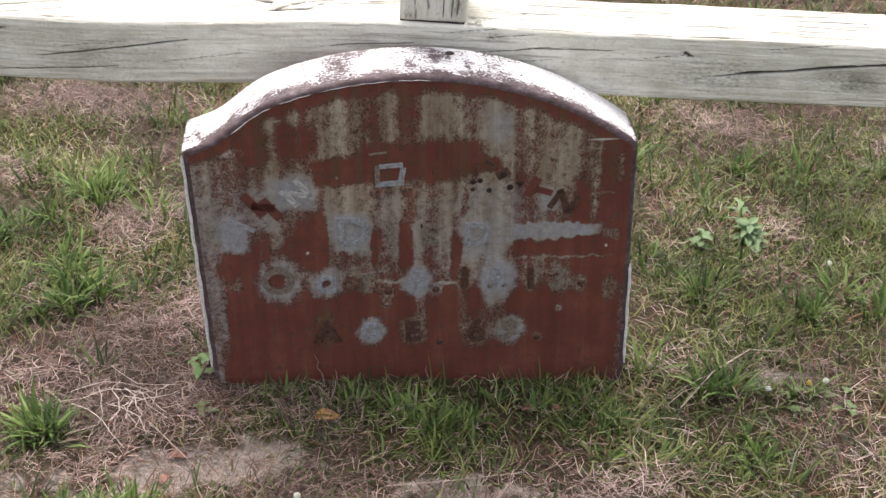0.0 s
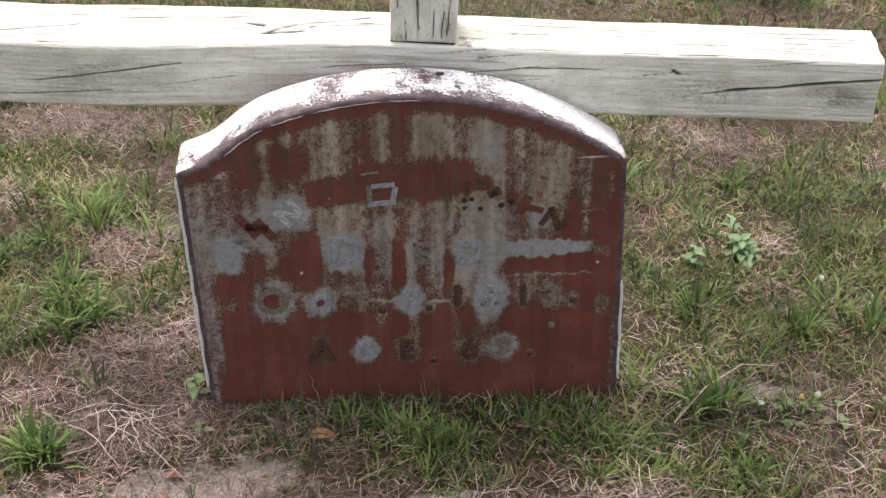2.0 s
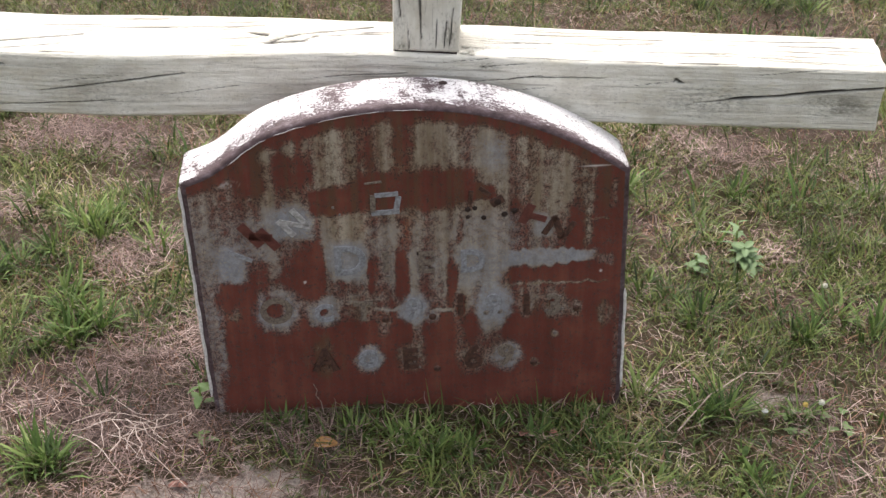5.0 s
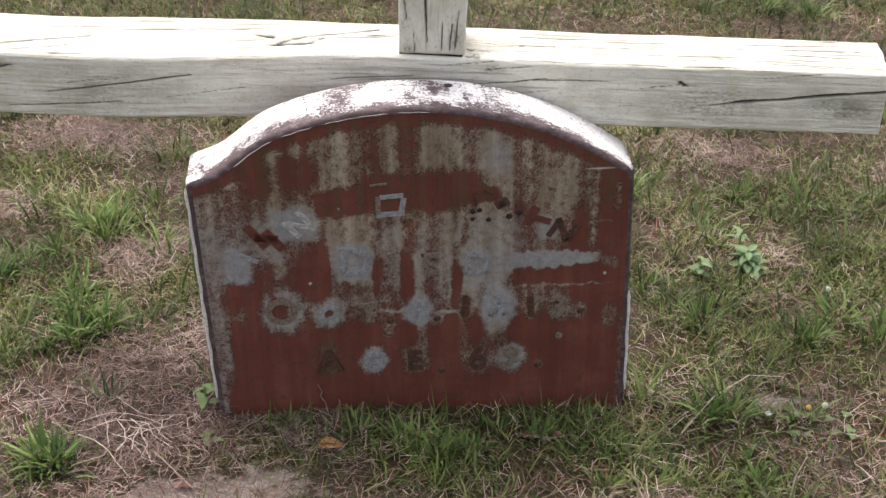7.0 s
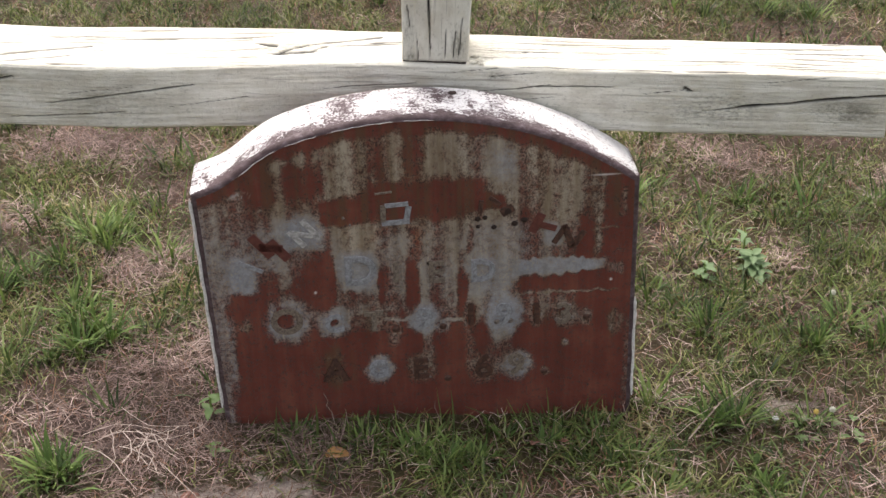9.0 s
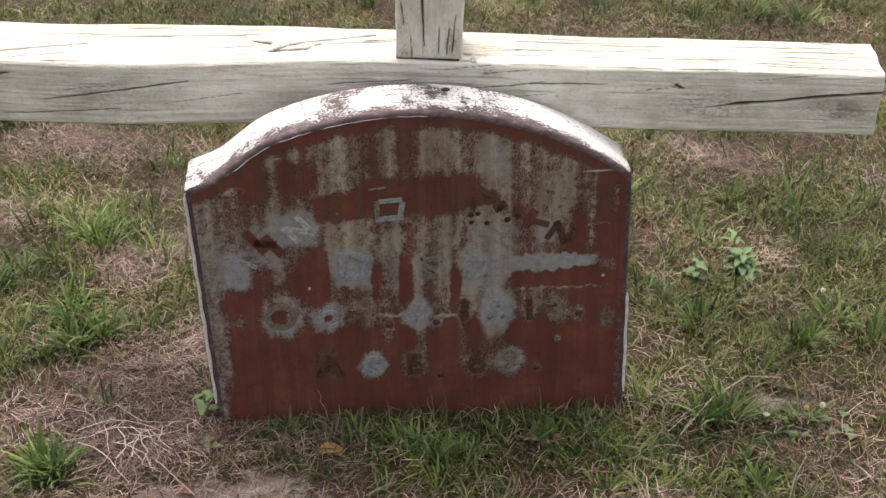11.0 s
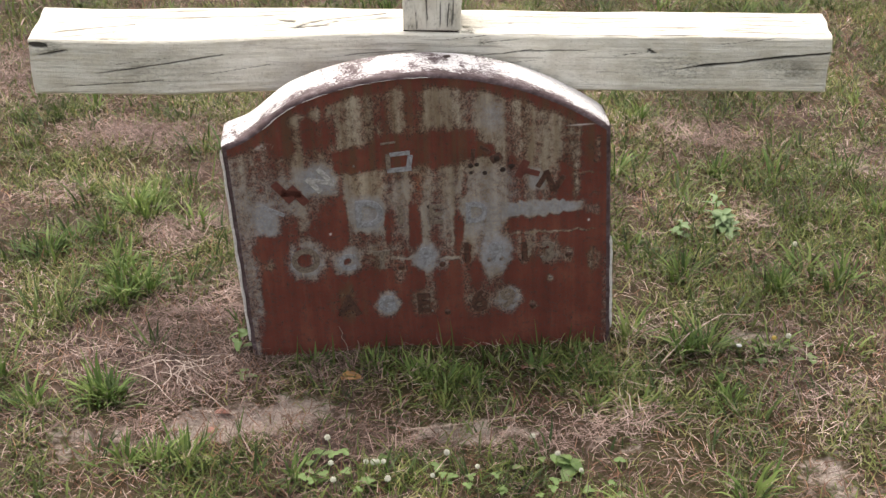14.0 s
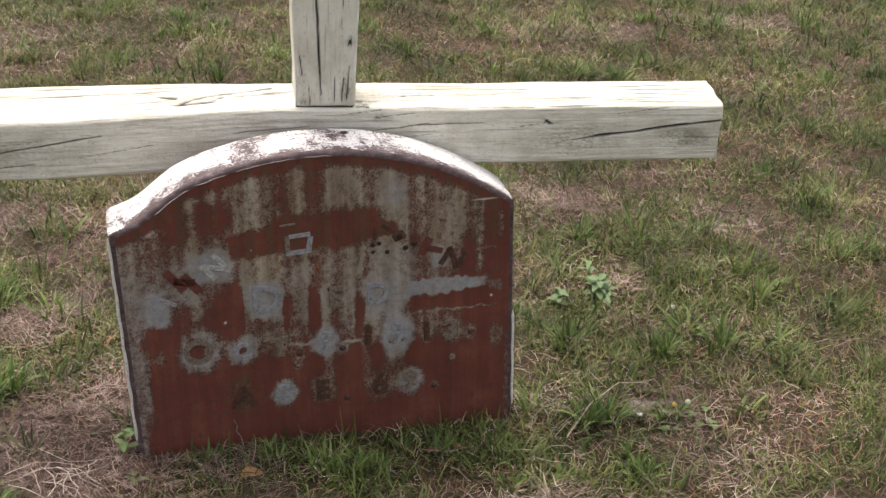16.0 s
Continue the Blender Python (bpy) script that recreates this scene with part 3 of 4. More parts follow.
MIDDLE_LINES = ((-0.081, 0.298, 0.0225, 0.0214, 0.58, 0.95), (-0.085, 0.251, 0.0245, 0.0285, 1.0, 0.15), (-0.038, 0.283, 0.0175, 0.0234, 0.62, 0.6), (0.027, 0.284, 0.0187, 0.030, 0.55, 0.7),
                (0.1, 0.283, 0.042, 0.031, 0.64, 0.45), (0.166, 0.291, 0.013, 0.017, 1.0, 0.2), (0.166, 0.242, 0.072, 0.0112, 1.1, 0.1), (0.251, 0.234, 0.015, 0.0106, 0.45, 0.6),
                (0.085, 0.233, 0.034, 0.028, 0.76, 0.25), (-0.037, 0.238, 0.012, 0.031, 0.52, 0.5), (0.016, 0.24, 0.0223, 0.025, 0.58, 0.5), (0.1, 0.165, 0.019, 0.045, 0.66, 0.3), (0.001, 0.152, 0.0076, 0.069, 0.42, 0.6),
                (-0.043, 0.171, 0.0097, 0.045, 0.35, 0.6))
SHOULDER_SIDE = ((-0.256, 0.266, 0.036, 0.055, 0.70, 0.45), (-0.231, 0.254, 0.0224, 0.032, 1.0, 0.1), (-0.199, 0.290, 0.0240, 0.038, 0.78, 0.45), (-0.155, 0.312, 0.027, 0.026, 1.05, 0.05),
                 (-0.157, 0.269, 0.0218, 0.019, 0.52, 0.6), (-0.199, 0.236, 0.0164, 0.022, 0.4, 0.7), (-0.285, 0.216, 0.013, 0.157, 0.74, 0.35), (-0.266, 0.143, 0.014, 0.085, 0.60, 0.4), (-0.280, 0.04, 0.018, 0.06, 0.56, 0.4))
EATEN = ((-0.134, 0.236, 0.0213, 0.041, -0.3), (-0.057, 0.226, 0.0044, 0.0255, -0.2), (-0.016, 0.225, 0.0074, 0.042, -0.3), (-0.007, 0.291, 0.0088, 0.0254, 0.0), (0.048, 0.196, 0.0075, 0.043, -0.2),
         (0.198, 0.2155, 0.07, 0.0103, -0.35), (-0.169, 0.224, 0.0146, 0.013, 0.05), (0.126, 0.189, 0.0076, 0.0154, 0.2), (0.027, 0.194, 0.0113, 0.0157, 0.3), (0.248, 0.269, 0.0113, 0.025, -0.1),
         (-0.232, 0.208, 0.0242, 0.0176, -0.2), (-0.096, 0.206, 0.0148, 0.011, 0.1), (0.06, 0.29, 0.005, 0.02, 0.1))
LINES = ((0.191, 0.2005, 0.073, 0.0020, 0.6, 0.9), (-0.033, 0.173, 0.0256, 0.0025, 0.75, 0.6), (0.033, 0.168, 0.0182, 0.0022, 0.75, 0.6), (-0.066, 0.188, 0.0217, 0.0020, 0.6, 0.7), (0.242, 0.296, 0.0224, 0.0015, 0.4, 0.9), (-0.238, 0.175, 0.010, 0.006, 0.5, 0.9))
HALOS = ((-0.184, 0.178, 0.029, 0.034, 0.92, 0.2), (-0.121, 0.172, 0.0215, 0.0225, 0.86, 0.2), (-0.07, 0.172, 0.0195, 0.0207, 0.40, 0.75), (-0.002, 0.171, 0.0196, 0.0244, 1.05, 0.0), (0.022, 0.158, 0.009, 0.0118, 0.6, 0.3), (0.06, 0.173, 0.0115, 0.0236, 0.55, 0.8),
         (0.104, 0.170, 0.0244, 0.029, 1.05, 0.0), (0.147, 0.170, 0.0125, 0.0237, 0.55, 0.8), (0.184, 0.167, 0.0216, 0.0247, 0.50, 0.75), (0.214, 0.159, 0.0116, 0.0156, 0.5, 0.75), (0.255, 0.148, 0.0125, 0.024, 0.42, 0.9))
LOW_HALOS = ((-0.125, 0.1, 0.0259, 0.0318, 0.20, 1.0), (-0.066, 0.0935, 0.0205, 0.0255, 0.88, 0.1), (-0.010, 0.091, 0.0235, 0.0256, 0.48, 0.85), (0.076, 0.088, 0.0266, 0.0296, 0.46, 0.8), (0.12, 0.088, 0.022, 0.0266, 0.82, 0.2), (0.159, 0.073, 0.008, 0.009, 0.5, 0.8),
             (0.187, 0.121, 0.006, 0.0075, 0.55, 0.9), (0.059, 0.120, 0.0092, 0.035, 0.33, 0.7), (-0.04, 0.157, 0.0098, 0.0115, 0.4, 0.7), (0.098, 0.118, 0.0186, 0.0226, 0.36, 0.6))
INSIDE = ((-0.184, 0.184, 0.0115, 0.019, 0.06), (-0.122, 0.174, 0.006, 0.0075, 0.05), (-0.041, 0.158, 0.005, 0.006, -0.2), (0.0595, 0.174, 0.0061, 0.0165, -0.3), (0.147, 0.170, 0.0052, 0.0155, -0.2), (0.184, 0.168, 0.0055, 0.0065, 0.1))


def panel_zinc(U, W, top):
    """How whole the zinc is over the sheet, and how tan it has turned."""
    streak = fbm(U * 62 + 4, W * 3.0 + 0.5 * vnoise(U * 90, W * 0, 75), 73, 3) - 0.5
    wobble = 0.011 * (fbm(U * 70 + 3, W * 55, 61) - 0.5)
    drip = 0.006 * (fbm(U * 160, W * 12, 62) - 0.5)
    u, w = U + wobble, W + 0.010 * (fbm(U * 70 + 9, W * 55 + 7, 63) - 0.5) + drip
    upper = smooth(W, 0.285, 0.335)
    line = smooth(W, 0.135, 0.20) * (1 - smooth(U, 0.15, 0.24) * (1 - upper))
    z = -0.24 + 0.72 * np.maximum(upper, 0.85 * line) + 0.6 * streak * smooth(W, 0.12, 0.2) + 0.3 * (fbm(U * 14, W * 12, 66) - 0.5)
    tan = 0.55 + 0.35 * upper + 0 * W
    for group, soft, power in ((ARCH, 0.75, 3), (BARE_RUST, 0.42, 3), (SHOULDER_SIDE, 0.55, 3), (MIDDLE_LINES, 0.32, 4), (EATEN, 0.38, 3), (LINES, 0.6, 4), (HALOS, 0.5, 2.2), (LOW_HALOS, 0.5, 2.2), (INSIDE, 0.5, 2.4)):
        for row in group:
            cu, cw, ru, rw, k = row[:5]
            k += 0.10 if group is ARCH else 0.16 if (group is BARE_RUST and k > -0.3) or group is EATEN else 0.0
            m = patch(u, w, cu, cw, ru, rw, soft, power)
            if group is HALOS or group is LOW_HALOS or group is LINES:
                z = np.maximum(z, z * (1 - m) + k * m)
            else:
                z = z * (1 - m) + k * m
            if len(row) > 5:
                tan = tan * (1 - m) + row[5] * m
    whole = smooth(z, 0.8, 1.05)
    z = z + (1 - whole) * (0.8 * streak * smooth(W, 0.13, 0.19) + 0.30 * (fbm(U * 110, W * 90, 76) - 0.5))
    z = z - 1.1 * np.clip(1 - (top - W) / 0.020, 0, 1) - 0.6 * smooth(U, 0.256, 0.270) * smooth(W, 0.16, 0.2)
    z = np.maximum(z, 0.34 * smooth(U, 0.262, 0.270) * smooth(-W, -0.17, -0.13))
    return np.clip(z, -0.4, 0.98), np.clip(tan + 0.5 * streak, 0, 1)


def make_gravestone():
    stone = tagged(new("gravestone"), "rusted sheet-metal gravestone with an arched top and peeling white paint", "gravestone")
    stone.matrix_world = pose(0.0505, -0.112, 0, -0.4, -2.7, 6.0)
    # the wrap: rolled front edge, top, sides and back
    rings = [(0.0075, 0.0), (0.0045, 0.0006), (0.002, 0.0022), (0.0006, 0.0045), (0.0, 0.008), (0.0, 0.03), (0.0, 0.055), (0.0, THICK - 0.006), (0.002, THICK - 0.001), (0.006, THICK)]
    rows = []
    for inset, y in rings:
        o = outline(inset)
        rows.append(np.stack([o[:, 0], np.full(len(o), y), o[:, 1]], -1))
    co = np.array(rows)
    dent = 0.0014 * (fbm(co[..., 0] * 18 + 5, co[..., 1] * 30 + co[..., 2] * 18, 70) - 0.5)
    co[..., 2] += dent
    wrap = grid_mesh("rolled_edge", co[:, ::-1])
    # paint is gone in a patch near the crown, along the front roll and on the lower sides; the roll's shade is coloured
    # in too
    u, y, w = co[..., 0], co[..., 1], co[..., 2]
    gone = 0.13 * blob(u + 0.03 * (fbm(u * 60, y * 60, 79) - 0.5), y, -0.095, 0.05, 0.03, 0.05, 0.7) + 0.06 * blob(u, y, 0.02, 0.05, 0.08, 0.05, 0.6) + 0.05 * blob(u, y, 0.0, 0.07, 0.14, 0.02, 0.5)
    roll = np.clip(1 - y / 0.013, 0, 1)
    gone += 0.24 * roll * (1 - 0.45 * smooth(-u, 0.03, 0.12)) * (0.45 + 0.7 * (fbm(u * 16 + 3, w * 16, 71) > 0.5)) + 0.05 * blob(u, y, 0.12, 0.015, 0.12, 0.02, 0.5) - 0.05 * smooth(u, 0.12, 0.2) * smooth(y, 0.012, 0.03)
    gone += 0.22 * (fbm(u * 22, y * 70 + 3, 77) - 0.5) + 0.05 * smooth(-y, -0.04, -0.01)
    # a fully bared lip, its dark colour also standing for shade on the roll
    gone += 0.45 * np.clip(1.15 - y / 0.0045, 0, 1)
    gone += 0.5 * (np.abs(u) > HALF - 0.008) * smooth(-w, -0.37, -0.355)
    gone += 0.15 * smooth(-u, 0.08, 0.2) * smooth(-y, -0.05, -0.008) * np.clip(0.5 + 5 * (fbm(u * 40 + 1, y * 110, 78) - 0.5), -0.4, 1.4)
    gone += 0.45 * np.maximum(fbm(u * 75, y * 110, 84) - 0.52, 0)
    value(wrap, "bare", (gone + 0.07 * smooth(-u, 0.1, 0.2) * np.clip(0.5 + 6 * (fbm(u * 30 + 9, y * 140, 86) - 0.5), -0.3, 1.3))[:, ::-1] - 0.062)
    part("rolled_edge", wrap, PEEL, stone, "rolled top and sides with flaking white paint")
    back = grid_mesh("back_panel", np.array([co[-1], co[-1] * [0.02, 1, 0.02] + [0, 0, 0.15]])[:, ::-1], smooth=False)
    part("back_panel", back, RED, stone)

    # the front panel
    cols, rws = 360, 290
    us = np.linspace(-HALF + 0.0072, HALF - 0.0072, cols)
    top = crown(us, 0.0073)
    v = np.linspace(0, 1, rws)[:, None]
    W = FOOT + (top[None] - FOOT) * v
    U = flare(us[None] + 0 * W, W)
    Y = 0.0004 + 0.0016 * (fbm(U * 9 + 2, W * 9, 72) - 0.5) * np.clip((HALF - np.abs(U)) * 30, 0, 1)
    panel = grid_mesh("front_panel", np.stack([U, Y, W], -1))
    z, tan = panel_zinc(U, W, top[None])
    value(panel, "zinc", z)
    value(panel, "tan", tan)
    ochre = 0 * U
    for cu, cw, ru, rw, k in ((-0.086, 0.292, 0.012, 0.012, 0.9), (-0.008, 0.300, 0.013, 0.020, 0.9), (-0.103, 0.298, 0.006, 0.022, 0.8), (-0.064, 0.303, 0.007, 0.018, 0.8), (-0.083, 0.313, 0.024, 0.008, 0.5), (0.118, 0.232, 0.008, 0.03, 0.35)):
        ochre = np.maximum(ochre, k * blob(U, W, cu, cw, ru, rw, 0.7))
    value(panel, "ochre", np.clip(ochre * (0.6 + 1.6 * (fbm(U * 40, W * 25, 78) - 0.3)), 0, 1))
    white = 0 * U
    for cu, cw, r in ((-0.1425, 0.223, 0.0015), (0.245, 0.2165, 0.0015), (0.1152, 0.4515, 0.0022)):
        white = np.maximum(white, 0.9 * blob(U, W, cu, cw, r, r * 1.3, 0.4))
    white = np.maximum(white, 0.8 * blob(U, W, 0.2325, 0.3735, 0.017, 0.0009, 0.5))
    white = np.maximum(white, 0.45 * blob(U, W, -0.226, 0.3725, 0.011, 0.004, 0.5) * (fbm(U * 300, W * 500, 79) > 0.5))
    value(panel, "white", white)
    part("front_panel", panel, PANEL, stone, "rusty front sheet with grey zinc streaks")

    # white seams where the sheet is folded back at the sides
    def seam(name, pts, width, y=0.002):
        bm = bmesh.new()
        last = None
        for k, (cx, cw) in enumerate(pts):
            r = width * (0.75 + 0.4 * random.random()) * (0.35 if k in (0, len(pts) - 1) else 1)
            ring = [bm.verts.new((cx + r * math.cos(a), y + 0.7 * r * math.sin(a), cw)) for a in (math.pi * j / 3 for j in range(6))]
            if last:
                for j in range(6):
                    bm.faces.new((last[j], last[(j + 1) % 6], ring[(j + 1) % 6], ring[j]))
            last = ring
        part(name, bm, SEAM, stone, "thin seam of white paint")
    seam("left_seam", [(float(flare(-HALF - 0.0006, w)) + 0.0005 * math.sin(w * 117), w) for w in np.linspace(0.372, 0.045, 30)], 0.0021)
    seam("right_seam", [(float(flare(HALF + 0.0002, w)) + 0.0004 * math.sin(w * 93), w) for w in np.linspace(0.185, 0.02, 18)], 0.0021)

    # chipped white paint along the lip, with the roll's highlight put into it
    for u0, u1 in ((-0.225, -0.175), (-0.165, -0.125), (-0.112, -0.03), (-0.02, 0.018)):
        seam("lip_paint_highlight", [(u, float(crown(np.array([u]), 0.0062)[0]) + 0.0005 * math.sin(u * 300)) for u in np.linspace(u0, u1, 9)], 0.0009, 0.0)

    def place(ob, u, w, turn=0.0, out=0.0008):
        ob.matrix_local = Matrix.Translation((u, -out, w)) @ Euler((radians(90), 0, 0)).to_matrix().to_4x4() @ Euler((0, 0, radians(turn))).to_matrix().to_4x4()

    # what can be read: three lower lines of applied letters
    lines = (("D", -0.083, 0.251, 0.060, GHOST), ("I", -0.037, 0.247, 0.042, FAINT), ("E", 0.015, 0.243, 0.044, FAINT), ("D", 0.076, 0.241, 0.046, GHOST),
             ("O", -0.183, 0.179, 0.054, FAINT), ("C", -0.121, 0.172, 0.036, GHOST), ("T", -0.069, 0.172, 0.040, FAINT), ("9", -0.002, 0.171, 0.044, GHOST),
             ("1", 0.0595, 0.173, 0.044, DARK), ("9", 0.104, 0.170, 0.046, GHOST), ("1", 0.147, 0.169, 0.042, DARK), ("3", 0.184, 0.166, 0.044, FAINT),
             ("A", -0.124, 0.096, 0.048, DARK), ("G", -0.066, 0.0935, 0.036, GHOST), ("E", -0.010, 0.090, 0.044, DARK), ("6", 0.076, 0.087, 0.052, DARK), ("9", 0.120, 0.088, 0.046, FAINT))
    cache = {}
    for text, u, w, size, m in lines:
        key = (text, size, m.name)
        if key not in cache:
            cache[key] = letter_mesh(text, size, 0.0011)
        ob = part("letter", cache[key], m, stone)
        place(ob, u, w)
    for u, w in ((-0.0404, 0.158), (0.0221, 0.158), (0.2144, 0.159), (0.0268, 0.072), (0.159, 0.073)):
        place(part("full_stop", disc_bm(0.0052, 0.002), DARK, stone), u, w, 0, 0.0004)
    # the name along the arch: plain bars
    for u, w, ln, wd, turn, m in ((-0.206, 0.298, 0.040, 0.0125, -52, RED), (-0.184, 0.291, 0.036, 0.0125, -52, RED), (-0.194, 0.295, 0.030, 0.012, -10, RED),
                                  (-0.1605, 0.306, 0.030, 0.008, -50, PALE), (-0.1425, 0.320, 0.032, 0.008, -52, PALE), (-0.1480, 0.311, 0.036, 0.007, -14, PALE),
                                  (-0.222, 0.268, 0.034, 0.006, -28, GHOST), (-0.048, 0.3655, 0.022, 0.003, 5, FAINT), (-0.032, 0.3475, 0.030, 0.0065, 3, GHOST), (-0.034, 0.3220, 0.036, 0.0075, 2, GHOST),
                                  (-0.0495, 0.335, 0.026, 0.007, 90, FAINT), (-0.0185, 0.3345, 0.020, 0.0075, 80, GHOST)):
        place(part("name_bar", bar_bm(ln, wd), m, stone), u, w, turn, 0.0002)
    for u, w, ln, wd, turn, m in ((0.146, 0.309, 0.030, 0.012, 64, RED), (0.160, 0.303, 0.024, 0.009, -20, RED), (0.176, 0.290, 0.030, 0.008, 58, DARK), (0.187, 0.287, 0.036, 0.009, -70, DARK), (0.200, 0.281, 0.030, 0.008, 58, DARK),
                                  (0.108, 0.330, 0.018, 0.012, 30, DARK), (0.092, 0.345, 0.018, 0.006, -40, DARK), (0.074, 0.337, 0.020, 0.006, 84, DARK)):
        place(part("name_bar", bar_bm(ln, wd), m, stone), u, w, turn, 0.0002)
    # studs, and nail holes drawn as dark discs with their inner shade as colour
    for u, w, r in ((0.0704, 0.320, 0.0036), (0.0793, 0.3215, 0.0034), (0.0907, 0.307, 0.0036), (0.1086, 0.329, 0.005), (0.1172, 0.3105, 0.0042), (0.065, 0.255, 0.0042), (0.007, 0.258, 0.0036), (0.0704, 0.309, 0.003), (0.130, 0.315, 0.004)):
        place(part("nail_hole", disc_bm(r, 0.0012), HOLE, stone), u, w, 0, 0.0006)
    for u, w, r in ((-0.037, 0.240, 0.0034), (-0.037, 0.257, 0.003), (-0.034, 0.226, 0.003), (0.023, 0.231, 0.0032), (0.015, 0.236, 0.003), (0.026, 0.252, 0.003), (-0.067, 0.160, 0.0028), (0.0221, 0.159, 0.003),
                    (0.0595, 0.186, 0.0022), (0.0595, 0.174, 0.0022), (0.0595, 0.162, 0.0022), (0.094, 0.160, 0.004), (0.112, 0.161, 0.004), (0.147, 0.181, 0.0026), (0.147, 0.170, 0.0026)):
        place(part("stud", disc_bm(r, 0.0012), STUD, stone), u, w, 0, 0.0006)
    for u, w, r in ((0.147, 0.158, 0.003), (0.174, 0.158, 0.003), (0.185, 0.154, 0.003), (0.195, 0.160, 0.003), (0.178, 0.178, 0.003), (0.191, 0.179, 0.003), (0.2144, 0.158, 0.003), (0.111, 0.101, 0.0024), (0.128, 0.101, 0.0024),
                    (0.111, 0.079, 0.0026), (0.120, 0.075, 0.0026), (0.129, 0.080, 0.0026), (0.003, 0.076, 0.002), (-0.019, 0.086, 0.002), (-0.004, 0.087, 0.002), (0.001, 0.105, 0.002), (0.187, 0.121, 0.003), (-0.1, 0.333, 0.002), (-0.092, 0.322, 0.002), (0.159, 0.073, 0.0024)):
        place(part("stud", disc_bm(r, 0.0012), STUD, stone), u, w, 0, 0.0006)
    # the bolt hole in the crown: a disc coloured as dark as its inside
    hole = part("bolt_hole", disc_bm(0.006, 0.0012), HOLE, stone)
    hole.matrix_local = Matrix.Translation((0.046, 0.067, crown(np.array([0.046]))[0] + 0.0002))


make_gravestone()


# ---- grass ----
def blades(name, px, py, length, width, heading, lean, curl, material, label, twist=0.0, base=None, segs=3, start=0.45):
    """One mesh of many tapered, bent blades. lean: how far the tip goes out for its length; curl: turn of the heading along it."""
    n = len(px)
    z0 = height(px, py) - 0.004 if base is None else base
    pos = np.stack([px, py, z0], -1)
    pts, wid = [], []
    step = length / segs
    p = pos.copy()
    tilt0 = lean * start
    for k in range(segs + 1):
        pts.append(p.copy())
        wid.append(width * (0.8, 1.0, 0.7, 0.0)[k] if segs == 3 else width * (0.9, 0.8, 0.0)[k])
        tilt = tilt0 + (lean * 1.25 - tilt0) * k / segs
        head = heading + curl * k / segs
        p = p + np.stack([np.cos(head) * np.sin(tilt), np.sin(head) * np.sin(tilt), np.cos(tilt)], -1) * step[:, None]
    side = heading + np.pi / 2 + twist
    sv = np.stack([np.cos(side), np.sin(side), 0 * side], -1)
    verts = []
    for k in range(segs):
        verts += [pts[k] - sv * wid[k][:, None] / 2, pts[k] + sv * wid[k][:, None] / 2]
    verts.append(pts[segs])
    m = len(verts)
    co = np.stack(verts, 1).reshape(-1, 3)
    low = height(co[:, 0], co[:, 1]) + 0.001
    ids = np.arange(n) * m
    lift = np.arange(len(co)) % m > 1
    co[:, 2] = np.where(lift, np.maximum(co[:, 2], low), co[:, 2])
    quads = [np.stack([ids + 2 * k, ids + 2 * k + 1, ids + 2 * k + 3, ids + 2 * k + 2], -1) for k in range(segs - 1)]
    tri = np.stack([ids + 2 * segs - 2, ids + 2 * segs - 1, ids + 2 * segs], -1)
    loops = np.concatenate([q.reshape(-1) for q in quads] + [tri.reshape(-1)])
    sizes = np.concatenate([np.full(n * (segs - 1), 4), np.full(n, 3)])
    starts = np.concatenate([[0], np.cumsum(sizes)[:-1]])
    mesh = bpy.data.meshes.new(name)
    mesh.vertices.add(len(co))
    mesh.vertices.foreach_set("co", co.reshape(-1).astype(np.float32))
    mesh.loops.add(len(loops))
    mesh.loops.foreach_set("vertex_index", loops.astype(np.int32))
    mesh.polygons.add(len(sizes))
    mesh.polygons.foreach_set("loop_start", starts.astype(np.int32))
    mesh.polygons.foreach_set("use_smooth", np.ones(len(sizes), bool))
    mesh.update(calc_edges=True)
    mesh.materials.append(material)
    return tagged(new(name, mesh), label, "grass", kind="stuff")


rng = np.random.RandomState(7)


def clear(x, y):
    """Off the gravestone's and the post's footprints."""
    a = radians(6.48)
    dx, dy = x - 0.0513, y + 0.1198
    u, v = dx * math.cos(a) + dy * math.sin(a), -dx * math.sin(a) + dy * math.cos(a)
    return ~((np.abs(u) < HALF + 0.004) & (v > -0.004) & (v < THICK + 0.004)) & ~((np.abs(x - 0.042) < 0.05) & (np.abs(y - 0.055) < 0.055))


def inner(x, y):
    """1 on the lawn round the grave, fading out with an uneven edge."""
    n = 0.35 * (fbm(x * 2.1 + 4, y * 2.1, 67) - 0.5)
    return smooth(x + n, -1.15, -0.85) * (1 - smooth(x + n, 1.85, 2.25)) * smooth(y + n, -0.85, -0.55) * (1 - smooth(y + n, 2.1, 2.6))


def scatter(n, chance, x0=-1.2, x1=2.3, y0=-0.9, y1=2.6):
    x, y = rng.uniform(x0, x1, n), rng.uniform(y0, y1, n)
    ok = (rng.rand(n) < chance(x, y) * inner(x, y)) & clear(x, y)
    return x[ok], y[ok]


def beyond(n, chance):
    """Places over the field outside the lawn, thinning with distance."""
    r, a = 1.0 * 12.0 ** rng.rand(n), rng.uniform(0, 2 * np.pi, n)
    x, y = 0.55 + r * np.cos(a), 0.85 + r * np.sin(a)
    ok = (rng.rand(n) < chance(x, y)) & (rng.rand(n) > inner(x, y))
    return x[ok], y[ok], 1 + 0.9 * np.log(r[ok])


